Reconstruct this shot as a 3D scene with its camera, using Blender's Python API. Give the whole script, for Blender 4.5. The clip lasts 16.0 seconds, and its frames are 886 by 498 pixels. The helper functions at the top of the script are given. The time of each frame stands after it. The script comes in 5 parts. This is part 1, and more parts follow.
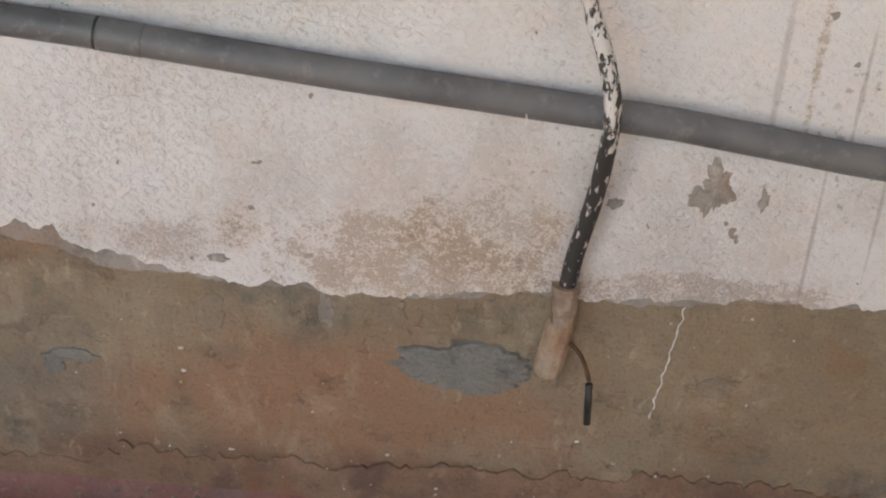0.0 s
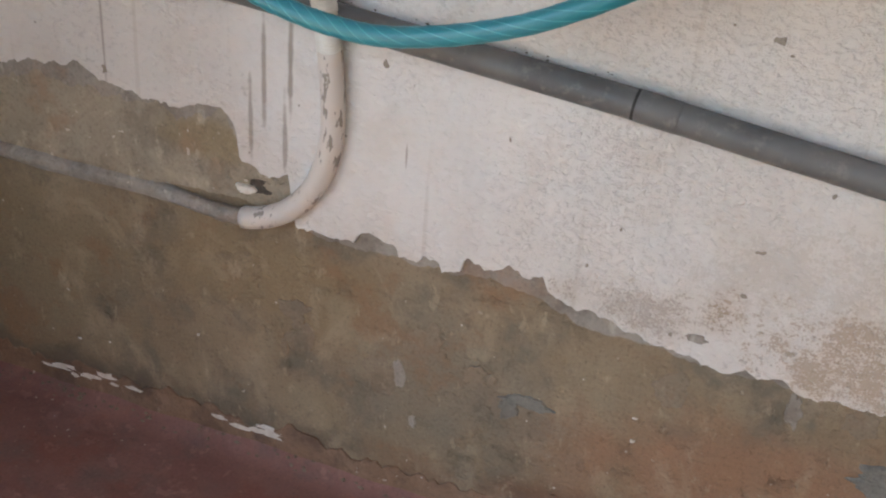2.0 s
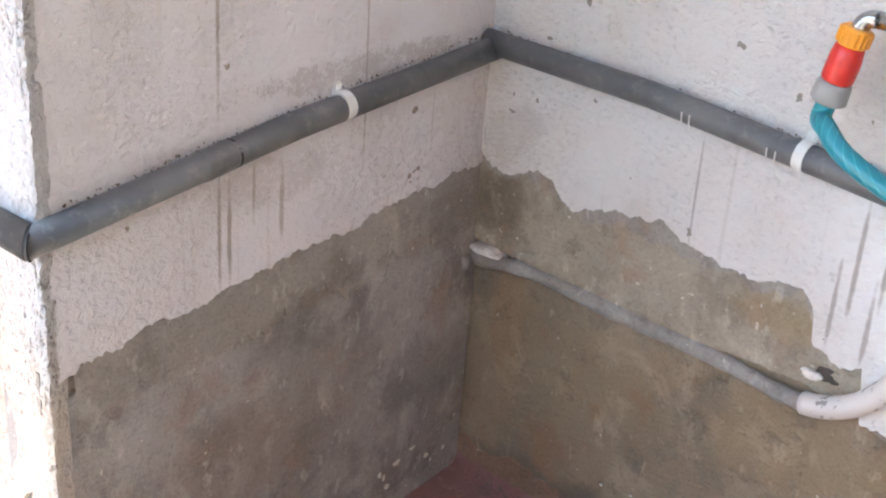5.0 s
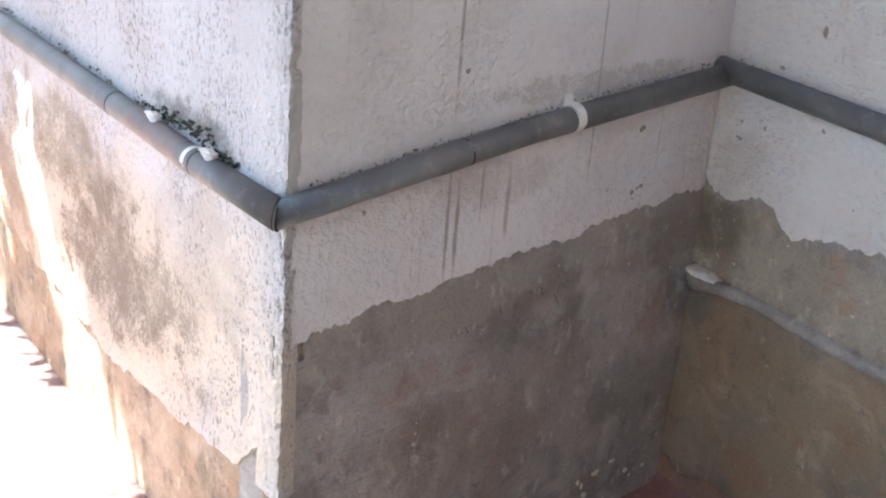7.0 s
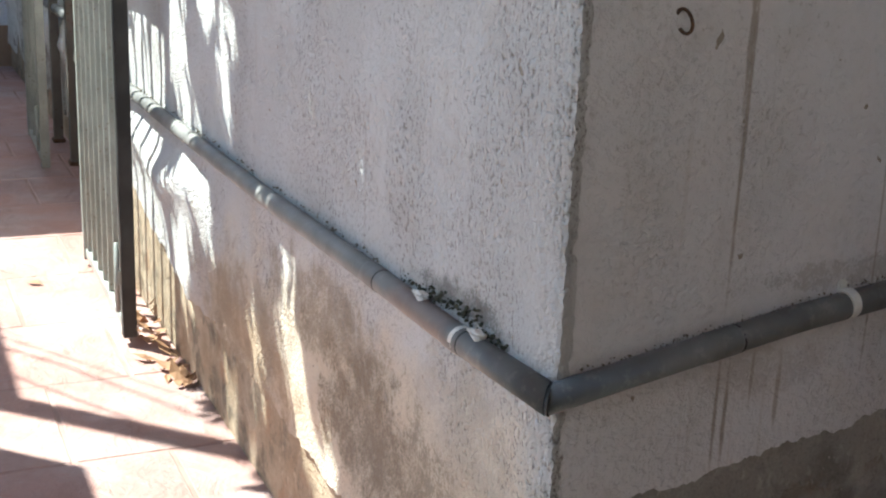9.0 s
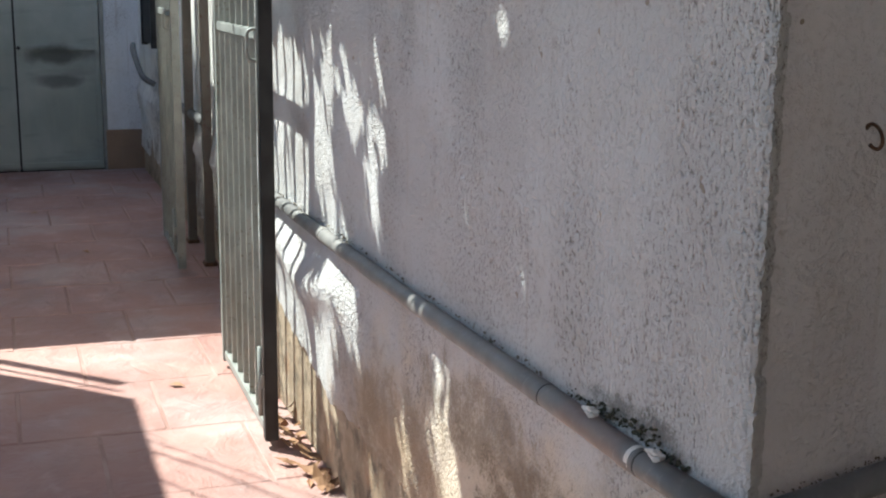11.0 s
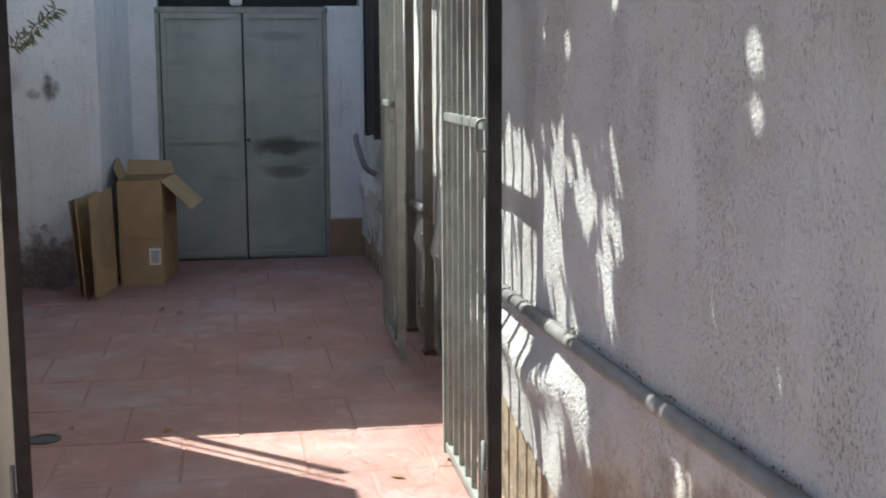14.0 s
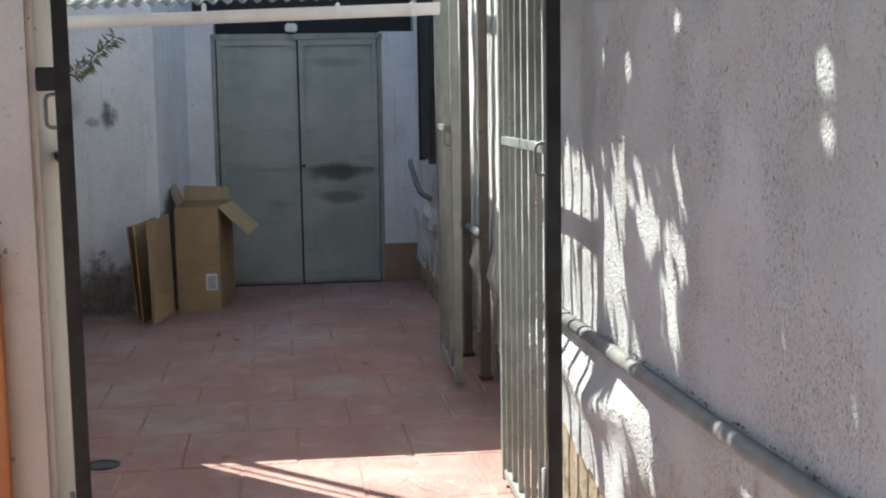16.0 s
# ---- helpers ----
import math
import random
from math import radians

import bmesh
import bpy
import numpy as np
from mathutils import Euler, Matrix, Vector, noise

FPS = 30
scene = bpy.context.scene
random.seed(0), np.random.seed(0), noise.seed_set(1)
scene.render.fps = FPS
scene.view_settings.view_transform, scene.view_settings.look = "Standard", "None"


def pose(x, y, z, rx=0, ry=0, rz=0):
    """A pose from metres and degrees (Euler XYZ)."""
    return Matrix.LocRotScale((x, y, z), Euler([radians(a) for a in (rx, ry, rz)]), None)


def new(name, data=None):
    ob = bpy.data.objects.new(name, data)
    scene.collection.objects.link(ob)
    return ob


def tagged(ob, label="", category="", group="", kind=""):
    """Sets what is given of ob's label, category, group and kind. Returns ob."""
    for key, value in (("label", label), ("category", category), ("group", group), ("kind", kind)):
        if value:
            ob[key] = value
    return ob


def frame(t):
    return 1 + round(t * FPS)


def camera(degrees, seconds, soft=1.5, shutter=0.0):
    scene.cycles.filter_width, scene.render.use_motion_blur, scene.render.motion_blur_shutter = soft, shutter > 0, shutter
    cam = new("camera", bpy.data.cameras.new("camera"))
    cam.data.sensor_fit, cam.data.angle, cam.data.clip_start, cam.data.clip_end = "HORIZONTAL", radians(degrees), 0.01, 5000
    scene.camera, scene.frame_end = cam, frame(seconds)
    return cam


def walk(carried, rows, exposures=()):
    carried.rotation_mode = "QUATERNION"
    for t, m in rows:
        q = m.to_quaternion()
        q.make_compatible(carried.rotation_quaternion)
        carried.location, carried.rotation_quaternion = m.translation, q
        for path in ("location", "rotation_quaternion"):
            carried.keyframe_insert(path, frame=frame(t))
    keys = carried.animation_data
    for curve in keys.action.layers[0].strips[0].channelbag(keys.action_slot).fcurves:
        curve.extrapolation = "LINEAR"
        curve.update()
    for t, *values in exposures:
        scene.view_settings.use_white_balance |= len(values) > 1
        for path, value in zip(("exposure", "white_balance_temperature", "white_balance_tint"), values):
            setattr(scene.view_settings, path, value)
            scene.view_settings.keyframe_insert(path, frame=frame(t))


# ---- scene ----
cam = camera(39.04, 16.0, 2.1)
ROWS = [
    (0, -0.0081, 0.0406, 1.4785, 4.20, -31.91, -2.21),
    (0.5, -0.0445, 0.0286, 1.4719, 9.15, -30.72, -2.06),
    (1, -0.1177, 0.0342, 1.4837, 14.58, -30.31, -2.59),
    (1.5, -0.1960, 0.0032, 1.4829, 18.88, -30.20, -3.20),
    (2, -0.2409, -0.0188, 1.4830, 22.15, -29.57, -3.50),
    (2.5, -0.2865, -0.0357, 1.4906, 25.10, -28.49, -3.01),
    (3, -0.3255, -0.0566, 1.4935, 28.58, -27.04, -3.40),
    (3.5, -0.3660, -0.0610, 1.4866, 32.57, -25.77, -3.92),
    (4, -0.3915, -0.0801, 1.4920, 35.76, -24.68, -3.65),
    (4.5, -0.4157, -0.0890, 1.4856, 38.65, -23.67, -3.54),
    (5, -0.4125, -0.1136, 1.4918, 44.89, -23.98, -3.70),
    (7.5, -0.3135, -0.1825, 1.4730, 58.40, -21.40, -3.80),
    (8, -0.3269, -0.1792, 1.4760, 60.99, -18.35, -3.65),
    (8.5, -0.3579, -0.2146, 1.4815, 63.71, -17.41, -2.84),
    (9, -0.3746, -0.2453, 1.4964, 65.87, -15.97, -2.25),
    (9.5, -0.3838, -0.2666, 1.5090, 66.49, -15.28, -2.12),
    (10, -0.4014, -0.2857, 1.5181, 67.91, -14.19, -1.48),
    (12.5, -0.4841, -0.3653, 1.5380, 74.90, -9.30, -0.62),
    (13, -0.5081, -0.3656, 1.5344, 76.96, -8.87, -0.44),
    (13.5, -0.5285, -0.3626, 1.5327, 78.77, -8.49, -0.30),
    (14, -0.5411, -0.3629, 1.5290, 80.21, -7.97, 0.35),
    (14.5, -0.5598, -0.3629, 1.5321, 81.14, -7.07, 0.58),
    (15, -0.5677, -0.3658, 1.5285, 82.37, -6.60, 0.99),
    (15.5, -0.5724, -0.3694, 1.5285, 82.19, -6.89, 0.78),
    (16, -0.5770, -0.3760, 1.5261, 82.58, -6.83, 0.93),
]
EXPOSURES = ((0.0, 2.95, 7100, 2), (2.5, 2.85, 6900, 1), (4.0, 3.5, 6550, 1), (4.6, 3.6, 6250, 0), (5.2, 3.65, 5950, 0), (7.5, 2.85, 5700, -2), (8.2, 2.35, 5800, -3), (9.0, 1.9, 5950, -4), (10.0, 1.68, 6000, -3), (12.5, 1.05, 6100, 0), (14.0, 1.3, 6150, 0), (16.0, 1.45, 6150, 0))
walk(cam, [(t, pose(x, y, z, 90 + pitch, roll, yaw)) for t, x, y, z, yaw, pitch, roll in ROWS], EXPOSURES)

# ---- daylight ----
SUN_EL = 59.0
SUN_DIR = Vector((0.70 * math.cos(radians(SUN_EL)), 0.714 * math.cos(radians(SUN_EL)), -math.sin(radians(SUN_EL)))).normalized()
world = bpy.data.worlds.new("sky")
scene.world = world
world.use_nodes = True
wn = world.node_tree
sky = wn.nodes.new("ShaderNodeTexSky")
sky.sky_type = "NISHITA"
sky.sun_disc = False
sky.sun_elevation = radians(SUN_EL)
sky.sun_rotation = math.atan2(-SUN_DIR.x, -SUN_DIR.y)
wn.links.new(sky.outputs[0], wn.nodes["Background"].inputs[0])
wn.nodes["Background"].inputs[1].default_value = 0.09
sun = new("sun", bpy.data.lights.new("sun", "SUN"))
sun.data.energy = 5.0
sun.data.angle = radians(0.45)
sun.data.color = (1.0, 0.95, 0.88)
sun.rotation_euler = SUN_DIR.to_track_quat("-Z", "Y").to_euler()

# ---- plan, in metres ----
ZF = -0.02                      # floor
YA = 1.60                       # back wall of the recess
CA = (-1.939, 1.600)            # inner corner
CC = (-1.806, 0.604)            # outer corner
YC = 0.604                      # corridor wall
YC2 = 0.775                     # its set-back part beyond the gate
X_END = -5.46                   # where the near part ends
DOOR_X = -11.21                 # end wall of the corridor


# ---- mesh helpers ----
def link(name, bm, material=None, parent=None, label="", smooth=False):
    me = bpy.data.meshes.new(name)
    bm.normal_update()
    bm.to_mesh(me)
    bm.free()
    if smooth:
        for p in me.polygons:
            p.use_smooth = True
    ob = new(name, me)
    if material:
        me.materials.append(material)
    if parent:
        ob.parent = parent
    if label:
        ob["label"] = label
    return ob


def part(name, bm, material, parent, label="", smooth=False):
    return link(name, bm, material, parent, label, smooth)


def thing(name, label, category, group="", kind="", at=(0, 0, 0)):
    ob = new(name)
    ob.location = at
    ob.empty_display_size = 0.05
    return tagged(ob, label, category, group, kind)


def box(size, centre, bevel=0.0, rot=None, bm=None):
    """A box, bevelled, as a bmesh (added to bm where given)."""
    b = bmesh.new()
    bmesh.ops.create_cube(b, size=1.0)
    bmesh.ops.scale(b, vec=size, verts=b.verts)
    if bevel:
        bmesh.ops.bevel(b, geom=b.edges[:], offset=bevel, segments=2, affect="EDGES")
    if rot is not None:
        bmesh.ops.transform(b, matrix=rot, verts=b.verts)
    bmesh.ops.translate(b, vec=centre, verts=b.verts)
    if bm is None:
        return b
    me = bpy.data.meshes.new("tmp")
    b.to_mesh(me)
    b.free()
    bm.from_mesh(me)
    bpy.data.meshes.remove(me)
    return bm


def smooth_line(points, steps=6):
    """A rounded line through the points."""
    pts = [Vector(p) for p in points]
    out = []
    for i in range(len(pts) - 1):
        a, b = pts[i], pts[i + 1]
        p0 = pts[i - 1] if i else a * 2 - b
        p3 = pts[i + 2] if i + 2 < len(pts) else b * 2 - a
        for k in range(steps):
            t = k / steps
            out.append(0.5 * ((2 * a) + (b - p0) * t + (2 * p0 - 5 * a + 4 * b - p3) * t * t + (3 * a - p0 - 3 * b + p3) * t ** 3))
    out.append(pts[-1])
    return out


def tube(line, radius, sides=16, caps=True, bm=None):
    """A tube along a line; radius: a number or a function of the place along the line, 0 to 1."""
    bm = bm or bmesh.new()
    line = [Vector(p) for p in line]
    rings = []
    up = None
    for i, p in enumerate(line):
        d = (line[min(i + 1, len(line) - 1)] - line[max(i - 1, 0)]).normalized()
        if up is None:
            up = Vector((0, 0, 1)) if abs(d.z) < 0.9 else Vector((1, 0, 0))
        side = d.cross(up).normalized()
        up = side.cross(d).normalized()
        r = radius(i / (len(line) - 1)) if callable(radius) else radius
        rings.append([bm.verts.new(p + (side * math.cos(2 * math.pi * k / sides) + up * math.sin(2 * math.pi * k / sides)) * r) for k in range(sides)])
    for a, b in zip(rings, rings[1:]):
        for k in range(sides):
            bm.faces.new((a[k], a[(k + 1) % sides], b[(k + 1) % sides], b[k]))
    if caps:
        bm.faces.new(rings[0][::-1])
        bm.faces.new(rings[-1])
    bmesh.ops.recalc_face_normals(bm, faces=bm.faces[:])
    return bm


def along(table, u):
    """A value from a table of (place, value), straight between its rows."""
    if u <= table[0][0]:
        return table[0][1]
    for (a, va), (b, vb) in zip(table, table[1:]):
        if u <= b:
            return va + (vb - va) * (u - a) / (b - a)
    return table[-1][1]


def rough(u, k=0.0, fine=1.0):
    """An uneven line: two scales of raggedness, in metres."""
    n = noise.noise((u * 9.0, k, 0.3)) * 0.010 + noise.noise((u * 34.0, k + 5, 0.7)) * 0.010 + noise.noise((u * 110.0, k + 9, 0.1)) * 0.006
    return n * fine


def coat(name, place, u0, u1, low, high, thick, step, rows, relief, material, parent=None, label=""):
    """A coat of plaster on a wall: a fine sheet with uneven face, free lower and upper edges, and real thickness.
    place(u, z, out): the point of the wall u metres along it, out metres in front of it."""
    bm = bmesh.new()
    n = max(2, int(abs(u1 - u0) / step))
    front = []
    for i in range(n + 1):
        u = u0 + (u1 - u0) * i / n
        za, zb = low(u), high(u)
        column = []
        for j in range(rows + 1):
            s = (j / rows) ** 1.4
            z = za + (zb - za) * s
            column.append(bm.verts.new(place(u, z, thick + relief(u, z))))
        front.append(column)
    back_low = [bm.verts.new(place(u0 + (u1 - u0) * i / n, low(u0 + (u1 - u0) * i / n) - 0.003, -0.004)) for i in range(n + 1)]
    back_high = [bm.verts.new(place(u0 + (u1 - u0) * i / n, high(u0 + (u1 - u0) * i / n) + 0.001, -0.004)) for i in range(n + 1)]
    for i in range(n):
        for j in range(rows):
            bm.faces.new((front[i][j], front[i + 1][j], front[i + 1][j + 1], front[i][j + 1]))
        bm.faces.new((back_low[i], back_low[i + 1], front[i + 1][0], front[i][0]))
        bm.faces.new((front[i][rows], front[i + 1][rows], back_high[i + 1], back_high[i]))
    return link(name, bm, material, parent, label, smooth=False)


def blob(name, place, u, z, ru, rz, thick, material, parent=None, label="", seed=0, ragged=0.25, n=40):
    """A flat, ragged patch on a wall, thicker in the middle."""
    bm = bmesh.new()
    rings = []
    for f, out in ((1.0, 0.0), (0.93, thick * 0.8), (0.6, thick), (0.25, thick)):
        ring = []
        for k in range(n):
            a = 2 * math.pi * k / n
            w = 1 + ragged * (noise.noise((math.cos(a) * 1.3, math.sin(a) * 1.3, seed)) * 1.2 + noise.noise((math.cos(a) * 5, math.sin(a) * 5, seed + 3)) * 0.7)
            ring.append(bm.verts.new(place(u + math.cos(a) * ru * w * f, z + math.sin(a) * rz * w * f, out)))
        rings.append(ring)
    mid = bm.verts.new(place(u, z, thick))
    for a, b in zip(rings, rings[1:]):
        for k in range(n):
            bm.faces.new((a[k], a[(k + 1) % n], b[(k + 1) % n], b[k]))
    for k in range(n):
        bm.faces.new((rings[-1][k], rings[-1][(k + 1) % n], mid))
    bmesh.ops.recalc_face_normals(bm, faces=bm.faces[:])
    return link(name, bm, material, parent, label)


# ---- materials ----
class Nodes:
    """A short hand for node trees."""

    def __init__(self, name):
        self.m = bpy.data.materials.new(name)
        self.m.use_nodes = True
        self.t = self.m.node_tree
        self.b = self.t.nodes["Principled BSDF"]
        self.pos = self.t.nodes.new("ShaderNodeNewGeometry").outputs["Position"]

    def set(self, socket, value):
        if isinstance(value, bpy.types.NodeSocket):
            self.t.links.new(value, socket)
        elif isinstance(value, (tuple, list)) and len(value) == 3 and socket.type == "RGBA":
            socket.default_value = (*value, 1.0)
        else:
            socket.default_value = value

    def stretched(self, scale, move=(0, 0, 0)):
        n = self.t.nodes.new("ShaderNodeMapping")
        n.inputs["Scale"].default_value = scale
        n.inputs["Location"].default_value = move
        self.set(n.inputs["Vector"], self.pos)
        return n.outputs[0]

    def noise(self, scale, detail=4.0, rough=0.55, vector=None, distortion=0.0):
        n = self.t.nodes.new("ShaderNodeTexNoise")
        self.set(n.inputs["Vector"], vector or self.pos)
        n.inputs["Scale"].default_value = scale
        n.inputs["Detail"].default_value = detail
        n.inputs["Roughness"].default_value = rough
        n.inputs["Distortion"].default_value = distortion
        return n.outputs["Fac"]

    def cells(self, scale, vector=None):
        n = self.t.nodes.new("ShaderNodeTexVoronoi")
        self.set(n.inputs["Vector"], vector or self.pos)
        n.inputs["Scale"].default_value = scale
        return n.outputs["Distance"]

    def step(self, value, a, b, to0=0.0, to1=1.0):
        n = self.t.nodes.new("ShaderNodeMapRange")
        n.interpolation_type = "SMOOTHSTEP"
        self.set(n.inputs["Value"], value)
        for k, v in (("From Min", a), ("From Max", b), ("To Min", to0), ("To Max", to1)):
            n.inputs[k].default_value = v
        return n.outputs[0]

    def math(self, op, a, b=0.0):
        n = self.t.nodes.new("ShaderNodeMath")
        n.operation = op
        self.set(n.inputs[0], a)
        self.set(n.inputs[1], b)
        return n.outputs[0]

    def mix(self, fac, a, b):
        n = self.t.nodes.new("ShaderNodeMix")
        n.data_type = "RGBA"
        self.set(n.inputs[0], fac)
        self.set(n.inputs[6], a)
        self.set(n.inputs[7], b)
        return n.outputs[2]

    def random(self):
        return self.t.nodes.new("ShaderNodeObjectInfo").outputs["Random"]

    def spot(self, centre, radii, wobble=0.5, scale=9.0):
        """1 in the middle of a stain with soft, uneven edges, 0 outside it."""
        s = tuple(1.0 / r for r in radii)
        n = self.t.nodes.new("ShaderNodeVectorMath")
        n.operation = "LENGTH"
        self.set(n.inputs[0], self.stretched(s, tuple(-c * k for c, k in zip(centre, s))))
        far = self.math("ADD", n.outputs["Value"], self.math("MULTIPLY", self.math("SUBTRACT", self.noise(scale, 5.0), 0.5), wobble * 2))
        return self.step(far, 1.0, 0.35)

    def finish(self, colour, roughness=0.85, bump=None, strength=0.4, distance=0.004, metal=0.0):
        self.set(self.b.inputs["Base Color"], colour)
        self.set(self.b.inputs["Roughness"], roughness)
        self.set(self.b.inputs["Metallic"], metal)
        if bump is not None:
            n = self.t.nodes.new("ShaderNodeBump")
            n.inputs["Strength"].default_value = strength
            n.inputs["Distance"].default_value = distance
            self.set(n.inputs["Height"], bump)
            self.set(self.b.inputs["Normal"], n.outputs[0])
        return self.m


def plain(name, a, b, scale=20.0, roughness=0.6, metal=0.0, bump=0.15, speck=None):
    """A small thing's material: two tones, and relief at two scales."""
    n = Nodes(name)
    c = n.mix(n.step(n.noise(scale, 5.0), 0.35, 0.68), a, b)
    fine = n.noise(scale * 9, 3.0)
    if speck:
        c = n.mix(n.step(fine, 0.62, 0.7), c, speck)
    return n.finish(c, roughness, n.math("ADD", n.noise(scale * 2), n.math("MULTIPLY", fine, 0.4)), bump, 0.003, metal)


def paint_material(name, tone, shade, streak_axis, stains=(), streak=0.5, marks=(), dirt=0.55, relief=0.7, lay=(1.0, 1.0, 1.0), pits=0.35, lump=75.0, washes=()):
    """Old white masonry paint on roughcast: lumps and pits, run marks, dirt, chipped specks."""
    n = Nodes(name)
    c = n.mix(n.step(n.noise(2.2, 6.0), 0.35, 0.7), tone, shade)
    c = n.mix(n.math("MULTIPLY", n.step(n.noise(9.0, 5.0, 0.6), 0.50, 0.72), 0.35), c, tuple(v * w for v, w in zip(shade, (0.86, 0.83, 0.78))))
    runs = n.noise(1.0, 3.0, vector=n.stretched((11.0, 11.0, 0.45)))
    runs2 = n.noise(1.0, 2.0, vector=n.stretched((38.0, 38.0, 1.1)))
    c = n.mix(n.math("MULTIPLY", n.step(runs, 0.55, 0.75), 0.30 * streak), c, (0.42, 0.38, 0.32))
    c = n.mix(n.math("MULTIPLY", n.step(runs2, 0.66, 0.74), 0.55 * streak), c, (0.40, 0.33, 0.26))
    for centre, radii, colour, amount in washes:
        c = n.mix(n.math("MULTIPLY", n.spot(centre, radii, 0.6, 6.0), amount), c, colour)
    lumps = n.noise(lump, 3.0, 0.6, vector=n.stretched(lay))
    fine = n.noise(lump * 3.1, 3.0, 0.6)
    for centre, radii, colour, amount in stains:
        blot = n.spot(centre, radii, 0.85, 11.0)
        c = n.mix(n.math("MULTIPLY", blot, amount * 0.28), c, colour)
        level = n.math("ADD", n.math("MULTIPLY", n.math("ADD", lumps, fine), 0.5), n.math("MULTIPLY", n.noise(15.0, 6.0, 0.65), 0.45))
        mottle = n.step(n.math("ADD", level, n.math("MULTIPLY", blot, 0.17)), 0.80, 0.92)
        mottle = n.math("MULTIPLY", mottle, n.step(blot, 0.02, 0.35))
        c = n.mix(n.math("MULTIPLY", mottle, amount * 0.85), c, tuple(v * 0.60 for v in colour))
    # dirt in the pits plus the stipple's relief shade as colour, thicker in patches
    where = n.step(n.noise(3.3, 5.0, 0.6, vector=n.stretched((1.0, 1.0, 0.55))), 0.40, 0.62)
    low = n.step(n.math("ADD", lumps, n.math("MULTIPLY", n.math("SUBTRACT", fine, 0.5), 0.5)), 0.45, 0.34)
    c = n.mix(n.math("MULTIPLY", n.math("MULTIPLY", low, n.step(where, 0.0, 1.0, 0.15, 1.0)), pits), c, (0.20, 0.175, 0.155))
    specks = n.math("MULTIPLY", n.step(n.noise(85.0, 3.0), 0.60, 0.68), n.step(n.noise(3.0, 4.0), 0.44, 0.66))
    c = n.mix(n.math("MULTIPLY", specks, dirt), c, (0.17, 0.14, 0.11))
    for centre, radii, amount in marks:
        mask = n.math("MULTIPLY", n.spot(centre, radii, 0.6, 30.0), amount * 0.75)
        c = n.mix(mask, c, (0.30, 0.245, 0.20))
    chips = n.step(n.noise(26.0, 2.0), 0.725, 0.74)
    c = n.mix(chips, c, (0.33, 0.28, 0.23))
    h = n.math("ADD", n.math("MULTIPLY", n.step(lumps, 0.28, 0.62), 0.9), n.math("MULTIPLY", fine, 0.35))
    h = n.math("MULTIPLY", h, n.step(where, 0.0, 1.0, 0.55, 1.0))
    h = n.math("ADD", h, n.math("MULTIPLY", n.noise(14.0, 3.0), 1.0))
    return n.finish(c, 0.9, h, relief, 0.008)


def cement_material(name, tones, stains=(), specks=0.5, bump=1.0, roughness=0.8):
    """Bare cement render: cloudy tones, blotches, lime bloom, grit, trowel marks, small paint spots and pits."""
    n = Nodes(name)
    c = n.mix(n.step(n.noise(3.1, 7.0, 0.6, distortion=0.4), 0.34, 0.66), tones[0], tones[1])
    c = n.mix(n.step(n.noise(8.3, 6.0, 0.6), 0.48, 0.66), c, tones[2])
    for centre, radii, colour, amount in stains:
        c = n.mix(n.math("MULTIPLY", n.spot(centre, radii, 0.8, 7.0), amount), c, colour)
    pale = tuple(min(1.0, v * 1.5 + 0.03) for v in tones[1])
    bloom = n.step(n.noise(9.0, 8.0, 0.66, vector=n.stretched((1.0, 1.0, 0.8)), distortion=0.8), 0.50, 0.72)
    c = n.mix(n.math("MULTIPLY", bloom, 0.40), c, pale)
    rust = (tones[0][0] * 1.12, tones[0][1] * 0.84, tones[0][2] * 0.70)
    c = n.mix(n.math("MULTIPLY", n.step(n.noise(6.1, 7.0, 0.65, vector=n.stretched((1, 1, 1), (3, 1, 7))), 0.54, 0.66), 0.55), c, rust)
    dark = n.step(n.noise(17.0, 7.0, 0.68, vector=n.stretched((1, 1, 1), (5, 2, 3))), 0.55, 0.68)
    c = n.mix(n.math("MULTIPLY", dark, 0.32), c, tuple(v * 0.55 for v in tones[2]))
    smears = n.step(n.noise(30.0, 5.0, 0.6, vector=n.stretched((1.0, 1.0, 0.6), (1, 4, 2))), 0.60, 0.68)
    c = n.mix(n.math("MULTIPLY", smears, 0.40), c, pale)
    grit = n.noise(150.0, 4.0, 0.7)
    c = n.mix(n.math("MULTIPLY", n.step(grit, 0.50, 0.30), 0.35), c, tuple(v * 0.45 for v in tones[2]))
    c = n.mix(n.math("MULTIPLY", n.step(grit, 0.56, 0.72), 0.25), c, pale)
    flecks = n.math("MULTIPLY", n.step(n.noise(70.0, 1.0), 0.735, 0.75), n.step(n.noise(6.0), 0.45, 0.6))
    c = n.mix(n.math("MULTIPLY", flecks, specks), c, (0.66, 0.60, 0.52))
    h = n.math("ADD", n.math("MULTIPLY", n.noise(9.0, 6.0, 0.6), 1.4), n.math("MULTIPLY", grit, 0.45))
    h = n.math("ADD", h, n.math("MULTIPLY", n.noise(1.0, 4.0, vector=n.stretched((14.0, 14.0, 60.0))), 0.5))
    h = n.math("SUBTRACT", h, n.math("MULTIPLY", dark, 0.3))
    return n.finish(c, n.step(n.noise(5.0), 0.3, 0.7, roughness - 0.12, min(1.0, roughness + 0.1)), h, bump, 0.008)

